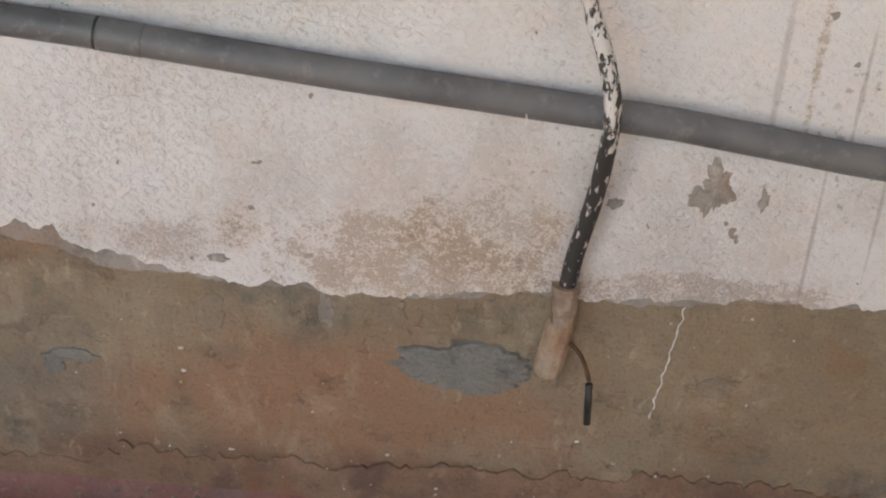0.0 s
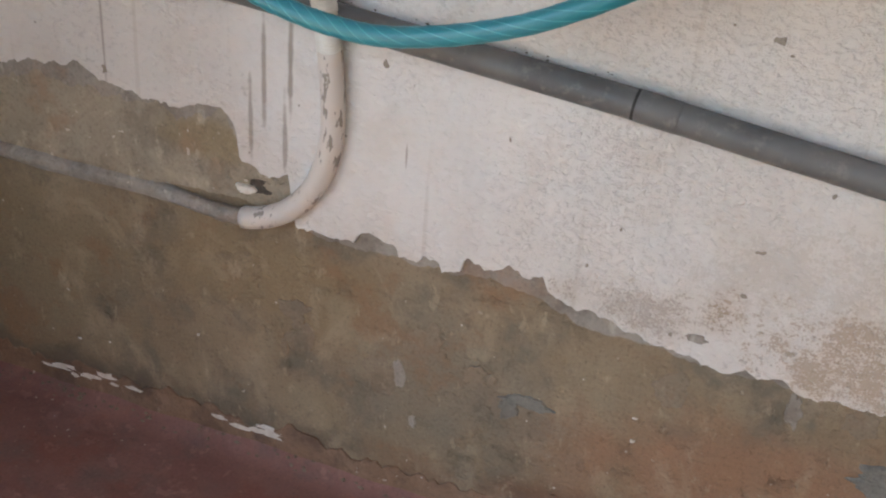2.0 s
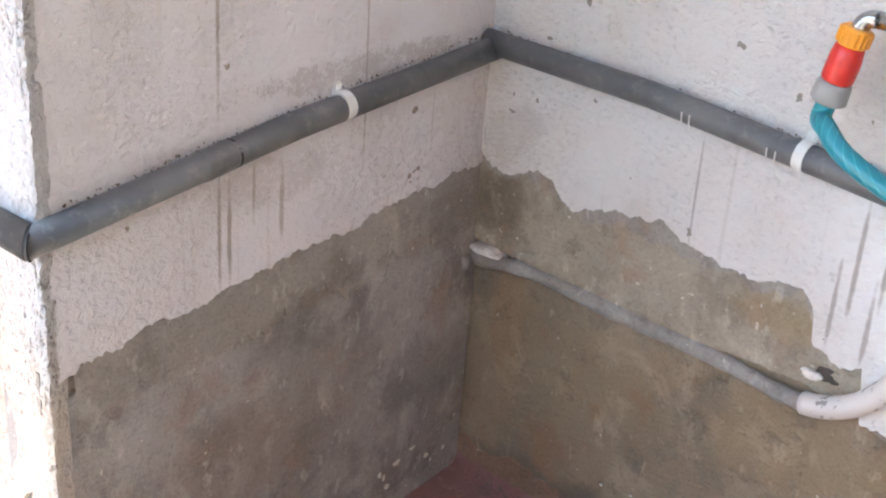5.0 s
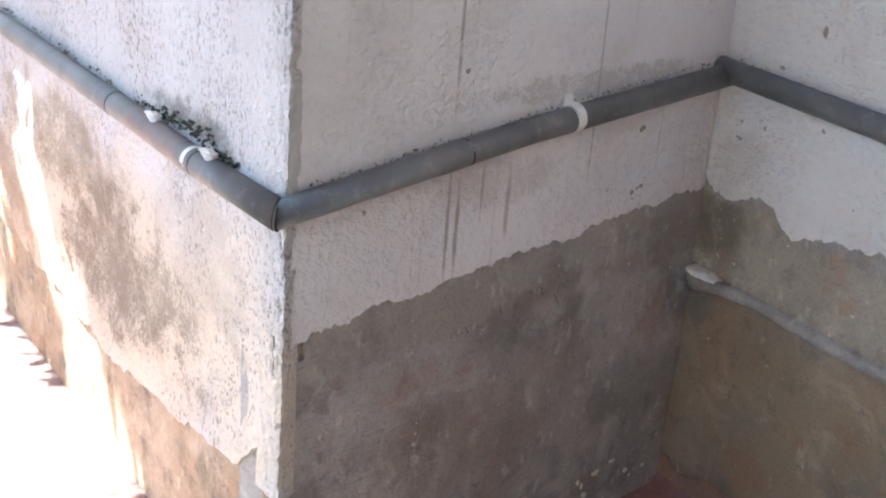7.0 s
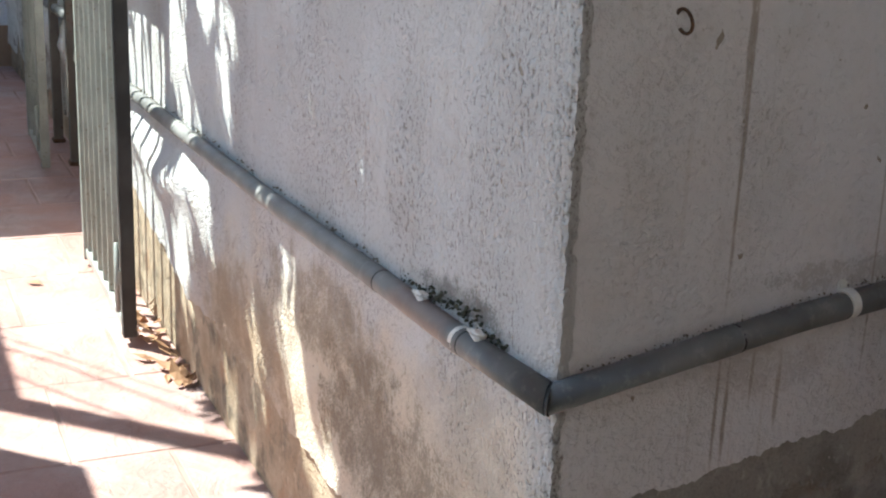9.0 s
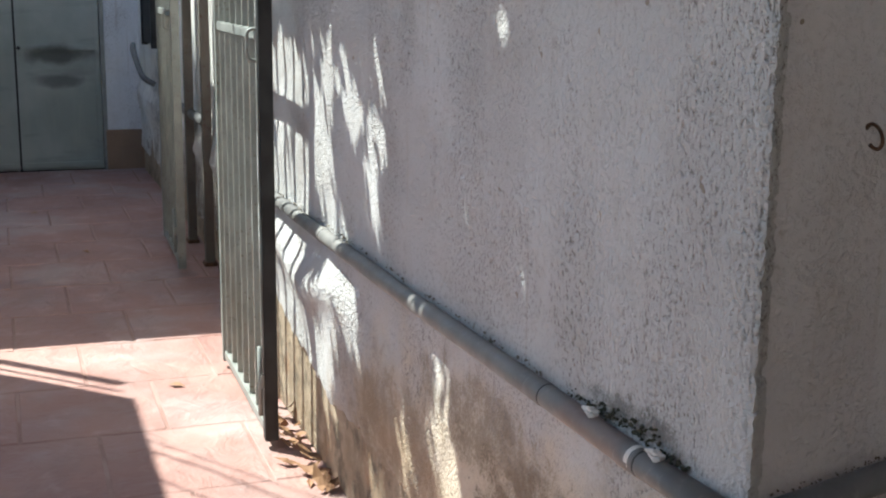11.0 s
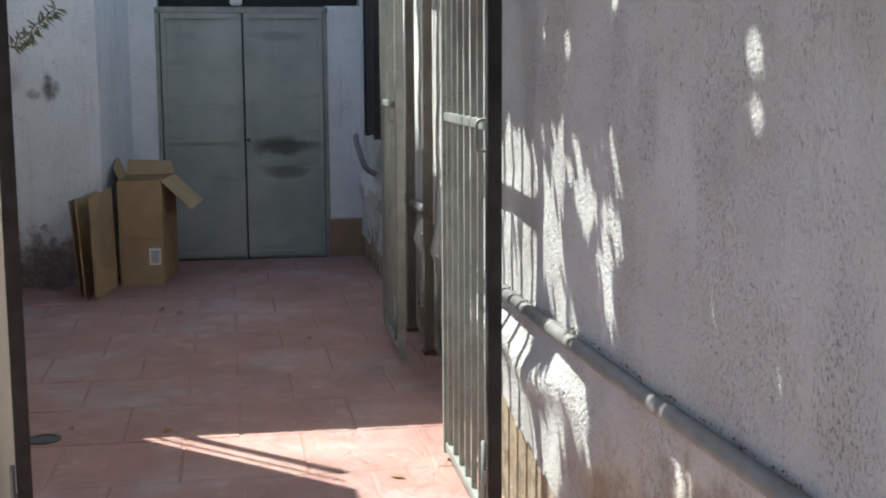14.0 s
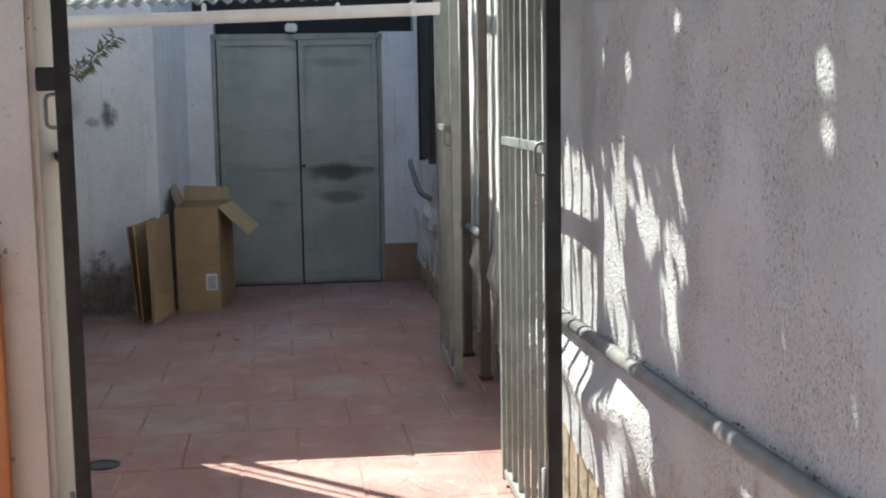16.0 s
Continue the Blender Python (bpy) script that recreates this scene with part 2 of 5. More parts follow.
# run marks below leaks: centre, half sizes, strength
STREAKS_A = [((x, YA, z), (w * 0.62, 0.3, h), min(1.0, a * 1.25)) for x, z, w, h, a in (
    (-1.445, 0.76, 0.006, 0.14, 0.6), (-1.147, 0.76, 0.010, 0.13, 0.75), (-1.172, 0.66, 0.009, 0.10, 0.7), (-1.10, 0.77, 0.010, 0.12, 0.8), (-1.11, 0.64, 0.010, 0.09, 0.7),
    (-1.128, 0.99, 0.011, 0.13, 0.7), (-1.00, 1.0, 0.007, 0.13, 0.5), (0.35, 0.82, 0.012, 0.14, 0.35), (0.437, 0.58, 0.007, 0.16, 0.5), (0.46, 0.80, 0.007, 0.13, 0.4), (0.52, 0.60, 0.006, 0.10, 0.4),
    (-0.90, 0.66, 0.004, 0.03, 0.6), (-0.02, 0.53, 0.02, 0.012, 0.5), (0.03, 0.50, 0.014, 0.018, 0.6), (-0.10, 0.56, 0.012, 0.012, 0.5))]
STREAKS_B = [((-1.86, y, z), (0.3, w * 0.62, h), min(1.0, a * 1.25)) for y, z, w, h, a in (
    (0.905, 1.18, 0.010, 0.36, 1.0), (0.898, 1.36, 0.012, 0.25, 0.9), (0.907, 0.73, 0.009, 0.12, 0.9), (0.927, 0.72, 0.010, 0.12, 0.9), (0.977, 0.78, 0.008, 0.06, 0.6), (1.038, 0.74, 0.012, 0.08, 0.6), (1.23, 1.0, 0.006, 0.32, 0.55), (1.42, 0.8, 0.005, 0.12, 0.3))]
M_PAINT_A = paint_material("white_paint_recess", (0.76, 0.735, 0.705), (0.70, 0.655, 0.61), 0, (
    ((-0.12, YA, 0.49), (0.34, 0.3, 0.12), (0.56, 0.35, 0.17), 0.55),
    ((-0.02, YA, 0.55), (0.16, 0.3, 0.10), (0.50, 0.33, 0.18), 0.45),
    ((-0.50, YA, 0.50), (0.16, 0.3, 0.06), (0.45, 0.33, 0.22), 0.5),
    ((0.05, YA, 0.58), (0.75, 0.3, 0.22), (0.56, 0.46, 0.35), 0.25),
    ((0.26, YA, 0.46), (0.35, 0.3, 0.05), (0.48, 0.36, 0.25), 0.5),
    ((-1.86, YA, 0.74), (0.10, 0.3, 0.10), (0.52, 0.40, 0.28), 0.25),
    ((0.395, YA, 0.86), (0.011, 0.3, 0.16), (0.56, 0.40, 0.20), 0.6)), 0.35, STREAKS_A, 0.45, 0.62, (0.85, 0.85, 1.2), 0.16, 86.0)
M_PAINT_B = paint_material("white_paint_side", (0.72, 0.70, 0.71), (0.64, 0.615, 0.615), 1, (
    ((-1.86, 0.95, 0.80), (0.3, 0.22, 0.07), (0.38, 0.30, 0.26), 0.25),
    ((-1.9, 1.25, 0.93), (0.3, 0.45, 0.035), (0.36, 0.31, 0.26), 0.4)), 0.3, STREAKS_B, 0.25, 0.55, (0.9, 0.9, 1.1), 0.12, 70.0)
M_PAINT_C = paint_material("white_paint_corridor", (0.555, 0.548, 0.54), (0.485, 0.472, 0.46), 0, (
    ((-2.45, YC, 0.46), (0.55, 0.3, 0.20), (0.20, 0.155, 0.105), 0.85),
    ((-2.75, YC, 0.60), (0.55, 0.3, 0.16), (0.36, 0.28, 0.19), 0.75),
    ((-3.4, YC, 0.36), (0.7, 0.3, 0.24), (0.40, 0.29, 0.18), 0.70),
    ((-2.1, YC, 0.60), (0.30, 0.3, 0.25), (0.50, 0.43, 0.33), 0.45),
    ((-2.1, YC, 0.86), (0.25, 0.3, 0.035), (0.12, 0.11, 0.09), 0.7)), 0.5, (), 0.6, 0.7, (1.2, 1.2, 0.85), 0.85, 112.0, (((-2.7, YC, 0.42), (1.3, 0.3, 0.36), (0.60, 0.50, 0.375), 0.85), ((-2.0, YC, 0.55), (0.35, 0.3, 0.32), (0.66, 0.58, 0.47), 0.8), ((-3.5, YC, 0.28), (0.8, 0.3, 0.22), (0.46, 0.34, 0.22), 0.7)))
M_PAINT_D = paint_material("whitewash", (0.78, 0.77, 0.74), (0.62, 0.59, 0.55), 0, (((-8.0, YC2, 0.25), (3.5, 0.3, 0.35), (0.26, 0.19, 0.12), 0.9), ((-9.6, YC2, 0.7), (0.8, 0.3, 0.5), (0.20, 0.19, 0.20), 0.7)), 0.8)
M_CEMENT_A = cement_material("brown_cement", ((0.245, 0.182, 0.115), (0.325, 0.26, 0.175), (0.19, 0.162, 0.12)), (
    ((-0.25, YA, 0.20), (0.55, 0.3, 0.17), (0.33, 0.19, 0.115), 0.9),
    ((0.45, YA, 0.30), (0.55, 0.3, 0.20), (0.31, 0.235, 0.15), 0.7),
    ((-0.80, YA, 0.25), (0.26, 0.3, 0.20), (0.23, 0.20, 0.15), 0.7),
    ((-1.20, YA, 0.36), (0.33, 0.3, 0.13), (0.28, 0.21, 0.12), 0.7),
    ((-1.62, YA, 0.28), (0.33, 0.3, 0.20), (0.27, 0.215, 0.135), 0.7),
    ((-1.84, YA, 0.32), (0.07, 0.3, 0.20), (0.28, 0.18, 0.10), 0.5),
    ((-0.1, YA, 0.05), (1.1, 0.3, 0.07), (0.19, 0.105, 0.065), 0.8),
    ((-1.5, YA, 0.03), (0.6, 0.3, 0.06), (0.13, 0.10, 0.075), 0.7)), 0.9)
M_CEMENT_MID = cement_material("beige_cement", ((0.33, 0.285, 0.215), (0.40, 0.35, 0.27), (0.28, 0.24, 0.185)), (
    ((-1.88, YA, 0.60), (0.10, 0.3, 0.09), (0.16, 0.13, 0.09), 0.8),
    ((-1.25, YA, 0.61), (0.12, 0.3, 0.05), (0.30, 0.225, 0.12), 0.7)), 0.9)
M_CEMENT_B = cement_material("grey_cement", ((0.30, 0.282, 0.262), (0.40, 0.378, 0.355), (0.23, 0.216, 0.204)), (
    ((-1.9, 1.45, 0.20), (0.3, 0.20, 0.25), (0.24, 0.235, 0.23), 0.6),
    ((-1.87, 1.0, 0.30), (0.3, 0.3, 0.15), (0.27, 0.22, 0.185), 0.6),
    ((-1.9, 1.2, 0.56), (0.3, 0.5, 0.05), (0.26, 0.22, 0.165), 0.6)), 0.9)
M_CEMENT_B2 = cement_material("grey_brown_render", ((0.29, 0.268, 0.24), (0.36, 0.338, 0.305), (0.235, 0.216, 0.192)), (), 0.6, 0.7)
M_SKIRT = cement_material("red_brown_skirt", ((0.22, 0.135, 0.085), (0.28, 0.18, 0.12), (0.16, 0.10, 0.07)), (), 0.9, 0.8)
M_CEMENT_C = cement_material("rubble_base", ((0.30, 0.22, 0.14), (0.40, 0.32, 0.23), (0.16, 0.13, 0.09)), (), 0.4, 1.0)
M_PATCH = cement_material("fresh_grey_mortar", ((0.19, 0.185, 0.165), (0.235, 0.23, 0.205), (0.155, 0.15, 0.135)), (), 0.2, 0.9)
M_SCAR = cement_material("grey_brown_scar", ((0.235, 0.185, 0.130), (0.285, 0.23, 0.165), (0.20, 0.16, 0.115)), (), 0.2, 0.6)
M_EDGE = cement_material("exposed_plaster", ((0.31, 0.275, 0.235), (0.37, 0.335, 0.29), (0.24, 0.212, 0.18)), (), 0.3, 0.6)
M_CHIP = plain("white_putty", (0.78, 0.74, 0.69), (0.66, 0.61, 0.55), 60.0, 0.85, bump=0.5)
M_RED = cement_material("red_screed", ((0.21, 0.100, 0.085), (0.28, 0.15, 0.13), (0.20, 0.125, 0.11)), (), 0.8, 0.25, 0.45)


def pvc_material():
    n = Nodes("grey_plastic")
    c = n.mix(n.step(n.noise(7.0, 6.0), 0.32, 0.68), (0.098, 0.098, 0.098), (0.165, 0.162, 0.156))
    c = n.mix(n.math("MULTIPLY", n.step(n.noise(38.0, 6.0, 0.68), 0.52, 0.68), 0.5), c, (0.26, 0.245, 0.225))
    c = n.mix(n.math("MULTIPLY", n.spot((-2.20, YC - 0.03, 0.81), (0.20, 0.2, 0.07), 0.6, 12.0), 0.6), c, (0.20, 0.115, 0.085))
    c = n.mix(n.math("MULTIPLY", n.spot((-3.3, YC - 0.03, 0.81), (1.6, 0.2, 0.10), 0.5, 8.0), 0.5), c, (0.27, 0.255, 0.235))
    return n.finish(c, n.step(n.noise(11.0), 0.3, 0.7, 0.38, 0.62), n.noise(90.0, 4.0), 0.12, 0.003)


M_PVC = pvc_material()
M_JOINT = plain("dark_gap", (0.02, 0.02, 0.02), (0.035, 0.033, 0.03), 40.0, 0.8)
M_WHITE_PLASTIC = plain("white_plastic", (0.78, 0.77, 0.73), (0.68, 0.66, 0.61), 30.0, 0.5, bump=0.1)
M_HOSE = plain("teal_hose", (0.028, 0.22, 0.275), (0.04, 0.27, 0.32), 14.0, 0.28, bump=0.08)
M_HOSE_LINE = plain("pale_teal_thread", (0.06, 0.36, 0.42), (0.10, 0.42, 0.47), 30.0, 0.3)
M_RED_PLASTIC = plain("red_plastic", (0.72, 0.045, 0.035), (0.62, 0.04, 0.03), 30.0, 0.35, bump=0.06)
M_ORANGE = plain("orange_plastic", (0.85, 0.36, 0.03), (0.76, 0.30, 0.03), 30.0, 0.4, bump=0.06)
M_GREY_PLASTIC = plain("pale_grey_plastic", (0.36, 0.35, 0.33), (0.30, 0.29, 0.27), 30.0, 0.5)
M_CHROME = plain("worn_chrome", (0.62, 0.62, 0.62), (0.45, 0.44, 0.43), 30.0, 0.25, 1.0, 0.1)
M_BRASS = plain("spattered_brass", (0.50, 0.27, 0.13), (0.72, 0.60, 0.50), 55.0, 0.38, 0.7, 0.4, (0.20, 0.08, 0.04))
M_BLACK = plain("black_fitting", (0.030, 0.028, 0.026), (0.06, 0.055, 0.05), 40.0, 0.45, bump=0.2)
M_LEVER = plain("red_brown_lever", (0.13, 0.040, 0.035), (0.17, 0.07, 0.06), 40.0, 0.5, bump=0.2)
M_RUST = plain("rusted_iron", (0.10, 0.06, 0.04), (0.17, 0.09, 0.05), 60.0, 0.8, 0.2, 0.5)
M_STEEL_DARK = plain("black_painted_steel", (0.022, 0.024, 0.024), (0.04, 0.042, 0.042), 12.0, 0.5, 0.2, 0.15)
M_SLAT = plain("grey_green_painted_steel", (0.25, 0.265, 0.245), (0.33, 0.34, 0.315), 10.0, 0.45, 0.1, 0.15, (0.14, 0.11, 0.08))
M_CARD = plain("brown_cardboard", (0.34, 0.235, 0.125), (0.40, 0.285, 0.16), 5.0, 0.85, bump=0.2)
M_CARD_IN = plain("pale_cardboard", (0.42, 0.30, 0.15), (0.47, 0.35, 0.19), 6.0, 0.85, bump=0.2)
M_PAPER = plain("white_paper", (0.80, 0.80, 0.78), (0.74, 0.74, 0.72), 20.0, 0.7)
M_INK = plain("grey_print", (0.30, 0.31, 0.34), (0.36, 0.37, 0.40), 60.0, 0.8)
M_GUTTER = plain("white_enamel_gutter", (0.82, 0.84, 0.87), (0.74, 0.76, 0.79), 7.0, 0.35, bump=0.08)
M_ROOF = plain("grey_sheet_roof", (0.32, 0.33, 0.34), (0.42, 0.42, 0.42), 5.0, 0.5, 0.4, 0.1)


def translucent_sheet():
    """Weathered fibreglass roofing, which lets soft light through."""
    n = Nodes("fibreglass_sheet")
    c = n.mix(n.step(n.noise(3.0, 5.0), 0.35, 0.7), (0.36, 0.37, 0.38), (0.25, 0.255, 0.26))
    n.finish(c, 0.5, n.noise(30.0), 0.1, 0.003)
    tr = n.t.nodes.new("ShaderNodeBsdfTranslucent")
    n.set(tr.inputs["Color"], c)
    mixer = n.t.nodes.new("ShaderNodeMixShader")
    mixer.inputs[0].default_value = 0.25
    n.t.links.new(n.b.outputs[0], mixer.inputs[1])
    n.t.links.new(tr.outputs[0], mixer.inputs[2])
    n.t.links.new(mixer.outputs[0], n.t.nodes["Material Output"].inputs["Surface"])
    return n.m


M_FIBRE = translucent_sheet()
# near-black colour that stands in for the shade inside openings
M_DARK = plain("void_shade_black", (0.010, 0.010, 0.011), (0.018, 0.018, 0.018), 5.0, 0.7)
M_CREAM = paint_material("cream_paint", (0.76, 0.72, 0.64), (0.68, 0.64, 0.56), 0, (), 0.4, (), 0.15, 0.35, pits=0.08)
M_LEFT = paint_material("white_paint_yard", (0.85, 0.85, 0.86), (0.77, 0.765, 0.77), 0, (
    ((-10.0, -1.75, 0.12), (0.5, 0.7, 0.36), (0.20, 0.15, 0.12), 0.85),
    ((-10.0, -1.62, 1.45), (0.5, 0.10, 0.12), (0.16, 0.14, 0.12), 0.8),
    ((-10.0, -1.75, 1.40), (0.5, 0.10, 0.05), (0.22, 0.19, 0.17), 0.6)), 0.5, washes=(((-10.0, -1.65, 0.06), (0.6, 0.75, 0.36), (0.30, 0.24, 0.20), 0.85), ((-10.0, -1.64, 1.46), (0.5, 0.05, 0.14), (0.22, 0.19, 0.17), 0.7), ((-10.0, -1.9, 1.50), (0.5, 0.10, 0.16), (0.50, 0.47, 0.45), 0.6)))
M_PILASTER = paint_material("brown_base_paint", (0.36, 0.24, 0.16), (0.30, 0.20, 0.135), 0, (), 0.4)
M_LEAF_PALE = plain("dusty_leaf", (0.17, 0.20, 0.10), (0.23, 0.26, 0.15), 40.0, 0.6)
M_LEAF = plain("green_leaf", (0.055, 0.10, 0.022), (0.085, 0.14, 0.035), 30.0, 0.5)
M_DRY_LEAF = plain("dry_leaf", (0.22, 0.11, 0.055), (0.33, 0.19, 0.10), 30.0, 0.8)
M_BARK = plain("bark", (0.12, 0.09, 0.06), (0.18, 0.14, 0.10), 20.0, 0.9, bump=0.6)
M_ORANGE_WOOD = plain("orange_board", (0.55, 0.24, 0.09), (0.46, 0.19, 0.07), 8.0, 0.6)


def flaked(name, under, over, scale, threshold, low=0.0):
    """Paint that has flaked off an under layer."""
    n = Nodes(name)
    grain = n.noise(scale, 5.0, 0.65, vector=n.stretched((1.0, 1.0, 0.35)))
    # more paint has fallen off towards the foot
    height = n.t.nodes.new("ShaderNodeSeparateXYZ")
    n.set(height.inputs[0], n.pos)
    grain = n.math("SUBTRACT", grain, n.step(height.outputs[2], 0.86, 0.60, 0.0, low))
    f = n.step(grain, threshold, threshold + 0.03)
    return n.finish(n.mix(f, under, over), 0.6, f, 0.4, 0.002)


M_FLAKED = flaked("black_pipe_flaked_white", (0.035, 0.033, 0.030), (0.66, 0.62, 0.57), 120.0, 0.46, 0.13)
M_CONDUIT_PAINTED = flaked("white_over_grey_conduit", (0.30, 0.265, 0.23), (0.66, 0.61, 0.56), 60.0, 0.41)


def door_material():
    n = Nodes("grey_green_sheet_steel")
    c = n.mix(n.step(n.noise(1.7, 5.0), 0.35, 0.7), (0.30, 0.33, 0.295), (0.42, 0.44, 0.40))
    c = n.mix(n.math("MULTIPLY", n.step(n.noise(1.0, 4.0, vector=n.stretched((9.0, 9.0, 0.8))), 0.50, 0.72), 0.35), c, (0.43, 0.43, 0.38))
    c = n.mix(n.math("MULTIPLY", n.step(n.noise(1.0, 4.0, vector=n.stretched((2.0, 2.0, 9.0))), 0.52, 0.75), 0.45), c, (0.20, 0.22, 0.20))
    c = n.mix(n.math("MULTIPLY", n.spot((DOOR_X, 0.12, 0.93), (0.6, 0.36, 0.10), 0.6, 5.0), 0.75), c, (0.045, 0.050, 0.045))
    c = n.mix(n.math("MULTIPLY", n.spot((DOOR_X, 0.15, 0.72), (0.6, 0.30, 0.07), 0.6, 5.0), 0.6), c, (0.07, 0.075, 0.07))
    c = n.mix(n.math("MULTIPLY", n.spot((DOOR_X, 0.10, 1.85), (0.6, 0.30, 0.06), 0.6, 5.0), 0.4), c, (0.12, 0.13, 0.12))
    return n.finish(c, 0.55, n.noise(6.0, 4.0), 0.15, 0.01, 0.1)


M_DOOR = door_material()


def slab_material():
    """Stamped pink concrete: a tone of its own for each slab, clouds, veins and dirt."""
    n = Nodes("stamped_pink_concrete")
    c = n.mix(n.step(n.noise(2.0, 6.0), 0.3, 0.7), (0.265, 0.137, 0.114), (0.355, 0.205, 0.172))
    c = n.mix(n.math("MULTIPLY", n.random(), 0.22), c, (0.34, 0.175, 0.15))
    c = n.mix(n.math("MULTIPLY", n.step(n.noise(5.5, 7.0, 0.65, distortion=0.6), 0.52, 0.72), 0.45), c, (0.52, 0.35, 0.30))
    c = n.mix(n.math("MULTIPLY", n.step(n.noise(13.0, 5.0), 0.58, 0.75), 0.4), c, (0.22, 0.12, 0.10))
    c = n.mix(n.math("MULTIPLY", n.step(n.noise(1.3, 6.0, 0.6), 0.46, 0.66), 0.55), c, (0.36, 0.30, 0.285))
    c = n.mix(n.math("MULTIPLY", n.step(n.noise(2.6, 7.0, 0.68, distortion=0.8), 0.48, 0.66), 0.6), c, (0.26, 0.15, 0.13))
    h = n.math("ADD", n.math("MULTIPLY", n.noise(6.0, 8.0, 0.62, distortion=1.2), 1.3), n.math("MULTIPLY", n.noise(70.0, 3.0), 0.2))
    return n.finish(c, n.step(n.noise(4.0), 0.3, 0.7, 0.45, 0.7), h, 0.8, 0.016)


M_SLAB = slab_material()
M_YARD = cement_material("yard_concrete", ((0.125, 0.12, 0.11), (0.16, 0.152, 0.14), (0.10, 0.096, 0.09)), (), 0.2)
M_GROUT = plain("dark_joint", (0.25, 0.145, 0.12), (0.35, 0.235, 0.205), 4.0, 0.9, bump=0.3)

# ---- structure ----
U_B = Vector((CA[0] - CC[0], CA[1] - CC[1], 0)).normalized()      # along the side wall, away from the outer corner
N_B = Vector((U_B.y, -U_B.x, 0))
if N_B.x < 0:
    N_B = -N_B
LEN_B = math.hypot(CA[0] - CC[0], CA[1] - CC[1])


def on_a(u, z, out):
    return Vector((u, YA - out, z))


def on_b(u, z, out):
    """u: metres from the outer corner towards the inner one."""
    return Vector((CC[0], CC[1], 0)) + U_B * u + N_B * out + Vector((0, 0, z))


def on_c(u, z, out):
    return Vector((u, YC - out, z))


EDGE_A = ((-1.96, .706), (-1.867, .666), (-1.779, .699), (-1.697, .647), (-1.598, .674), (-1.535, .672), (-1.505, .690), (-1.458, .671), (-1.404, .657),
          (-1.306, .658), (-1.227, .678), (-1.201, .648), (-1.194, .59), (-1.155, .575), (-1.105, .578), (-1.09, .487), (-0.997, .481), (-0.897, .478),
          (-0.75, .484), (-0.667, .472), (-0.602, .443), (-0.375, .432), (-0.102, .429), (0.016, .447), (0.268, .444), (0.348, .464), (3.2, .470))
EDGE_B = ((0.0, .588), (0.11, .616), (0.30, .634), (0.45, .640), (0.65, .647), (0.85, .664), (1.02, .672))
EDGE_C = ((-5.6, .42), (-4.85, .41), (-4.4, .29), (-3.9, .26), (-3.57, .255), (-2.9, .234), (-2.57, .246), (-2.23, .272), (-1.94, .317), (-1.86, .40), (-1.80, .56))


TORN_A = EDGE_A
EDGE_A = tuple(r for r in EDGE_A if r[0] < -1.0 or r[0] > -0.58) + ((-0.985, .484), (-0.975, .503), (-0.912, .499), (-0.905, .482), (-0.872, .483), (-0.866, .500), (-0.836, .497), (-0.83, .480), (-0.80, .480),
          (-0.794, .504), (-0.728, .500), (-0.722, .512), (-0.665, .502), (-0.655, .482), (-0.60, .470))
EDGE_A = tuple(sorted(EDGE_A))


def low_a(u):
    return along(EDGE_A, u) + rough(u, 1.0) * 1.1


def low_b(u):
    return along(EDGE_B, u) + rough(u, 21.0) * 1.2


def low_c(u):
    return along(EDGE_C, u) + rough(u, 41.0) * 1.6


def uneven(k, coarse, fine):
    return lambda u, z: (noise.noise((u * 2.6 + k, z * 2.6, k)) * coarse + noise.noise((u * 9.0 + k, z * 9.0, k + 2)) * fine)


def bulge_c(u, z):
    n = noise.noise((u * 3.1, z * 3.1, 4.0)) * 0.010 + noise.noise((u * 8.0, z * 8.0, 7.0)) * 0.004
    if u < -3.7:
        n += 0.030 * math.exp(-((z - 0.60 - 0.03 * math.sin(u * 9)) / 0.075) ** 2) * min(1.0, (-3.7 - u) / 0.35)
    return n * (1.0 + 1.6 * max(0.0, 0.8 - z)) * min(1.0, max(0.0, (CC[0] - 0.01 - u) / 0.12))


def flat_wall(name, label, place, u0, u1, z0, z1, depth, material):
    bm = bmesh.new()
    v = [bm.verts.new(place(u, z, out)) for out in (0.0, -depth) for u, z in ((u0, z0), (u1, z0), (u1, z1), (u0, z1))]
    for f in ((0, 1, 2, 3), (7, 6, 5, 4), (0, 4, 5, 1), (1, 5, 6, 2), (2, 6, 7, 3), (3, 7, 4, 0)):
        bm.faces.new([v[i] for i in f])
    bmesh.ops.recalc_face_normals(bm, faces=bm.faces[:])
    return tagged(link(name, bm, material), label, "wall", kind="structure")


TOP = 3.1
wall_a = flat_wall("wall_north", "bare brown-stained cement wall base under white paint", on_a, -2.25, 3.2, -0.3, TOP, 0.3, M_CEMENT_A)
wall_b = flat_wall("wall_side", "dark grey cement wall base in the recess", on_b, 0.004, LEN_B - 0.01, -0.3, TOP, 0.12, M_CEMENT_B)
wall_c = flat_wall("wall_corridor", "rubble wall base with fallen plaster along the corridor", on_c, X_END, CC[0] - 0.055, -0.3, TOP, 0.3, M_CEMENT_C)
wall_d = flat_wall("wall_passage", "whitewashed wall along the end of the corridor", lambda u, z, out: Vector((u, YC2 - out, z)), DOOR_X - 0.3, X_END, -0.3, TOP, 0.3, M_CEMENT_C)
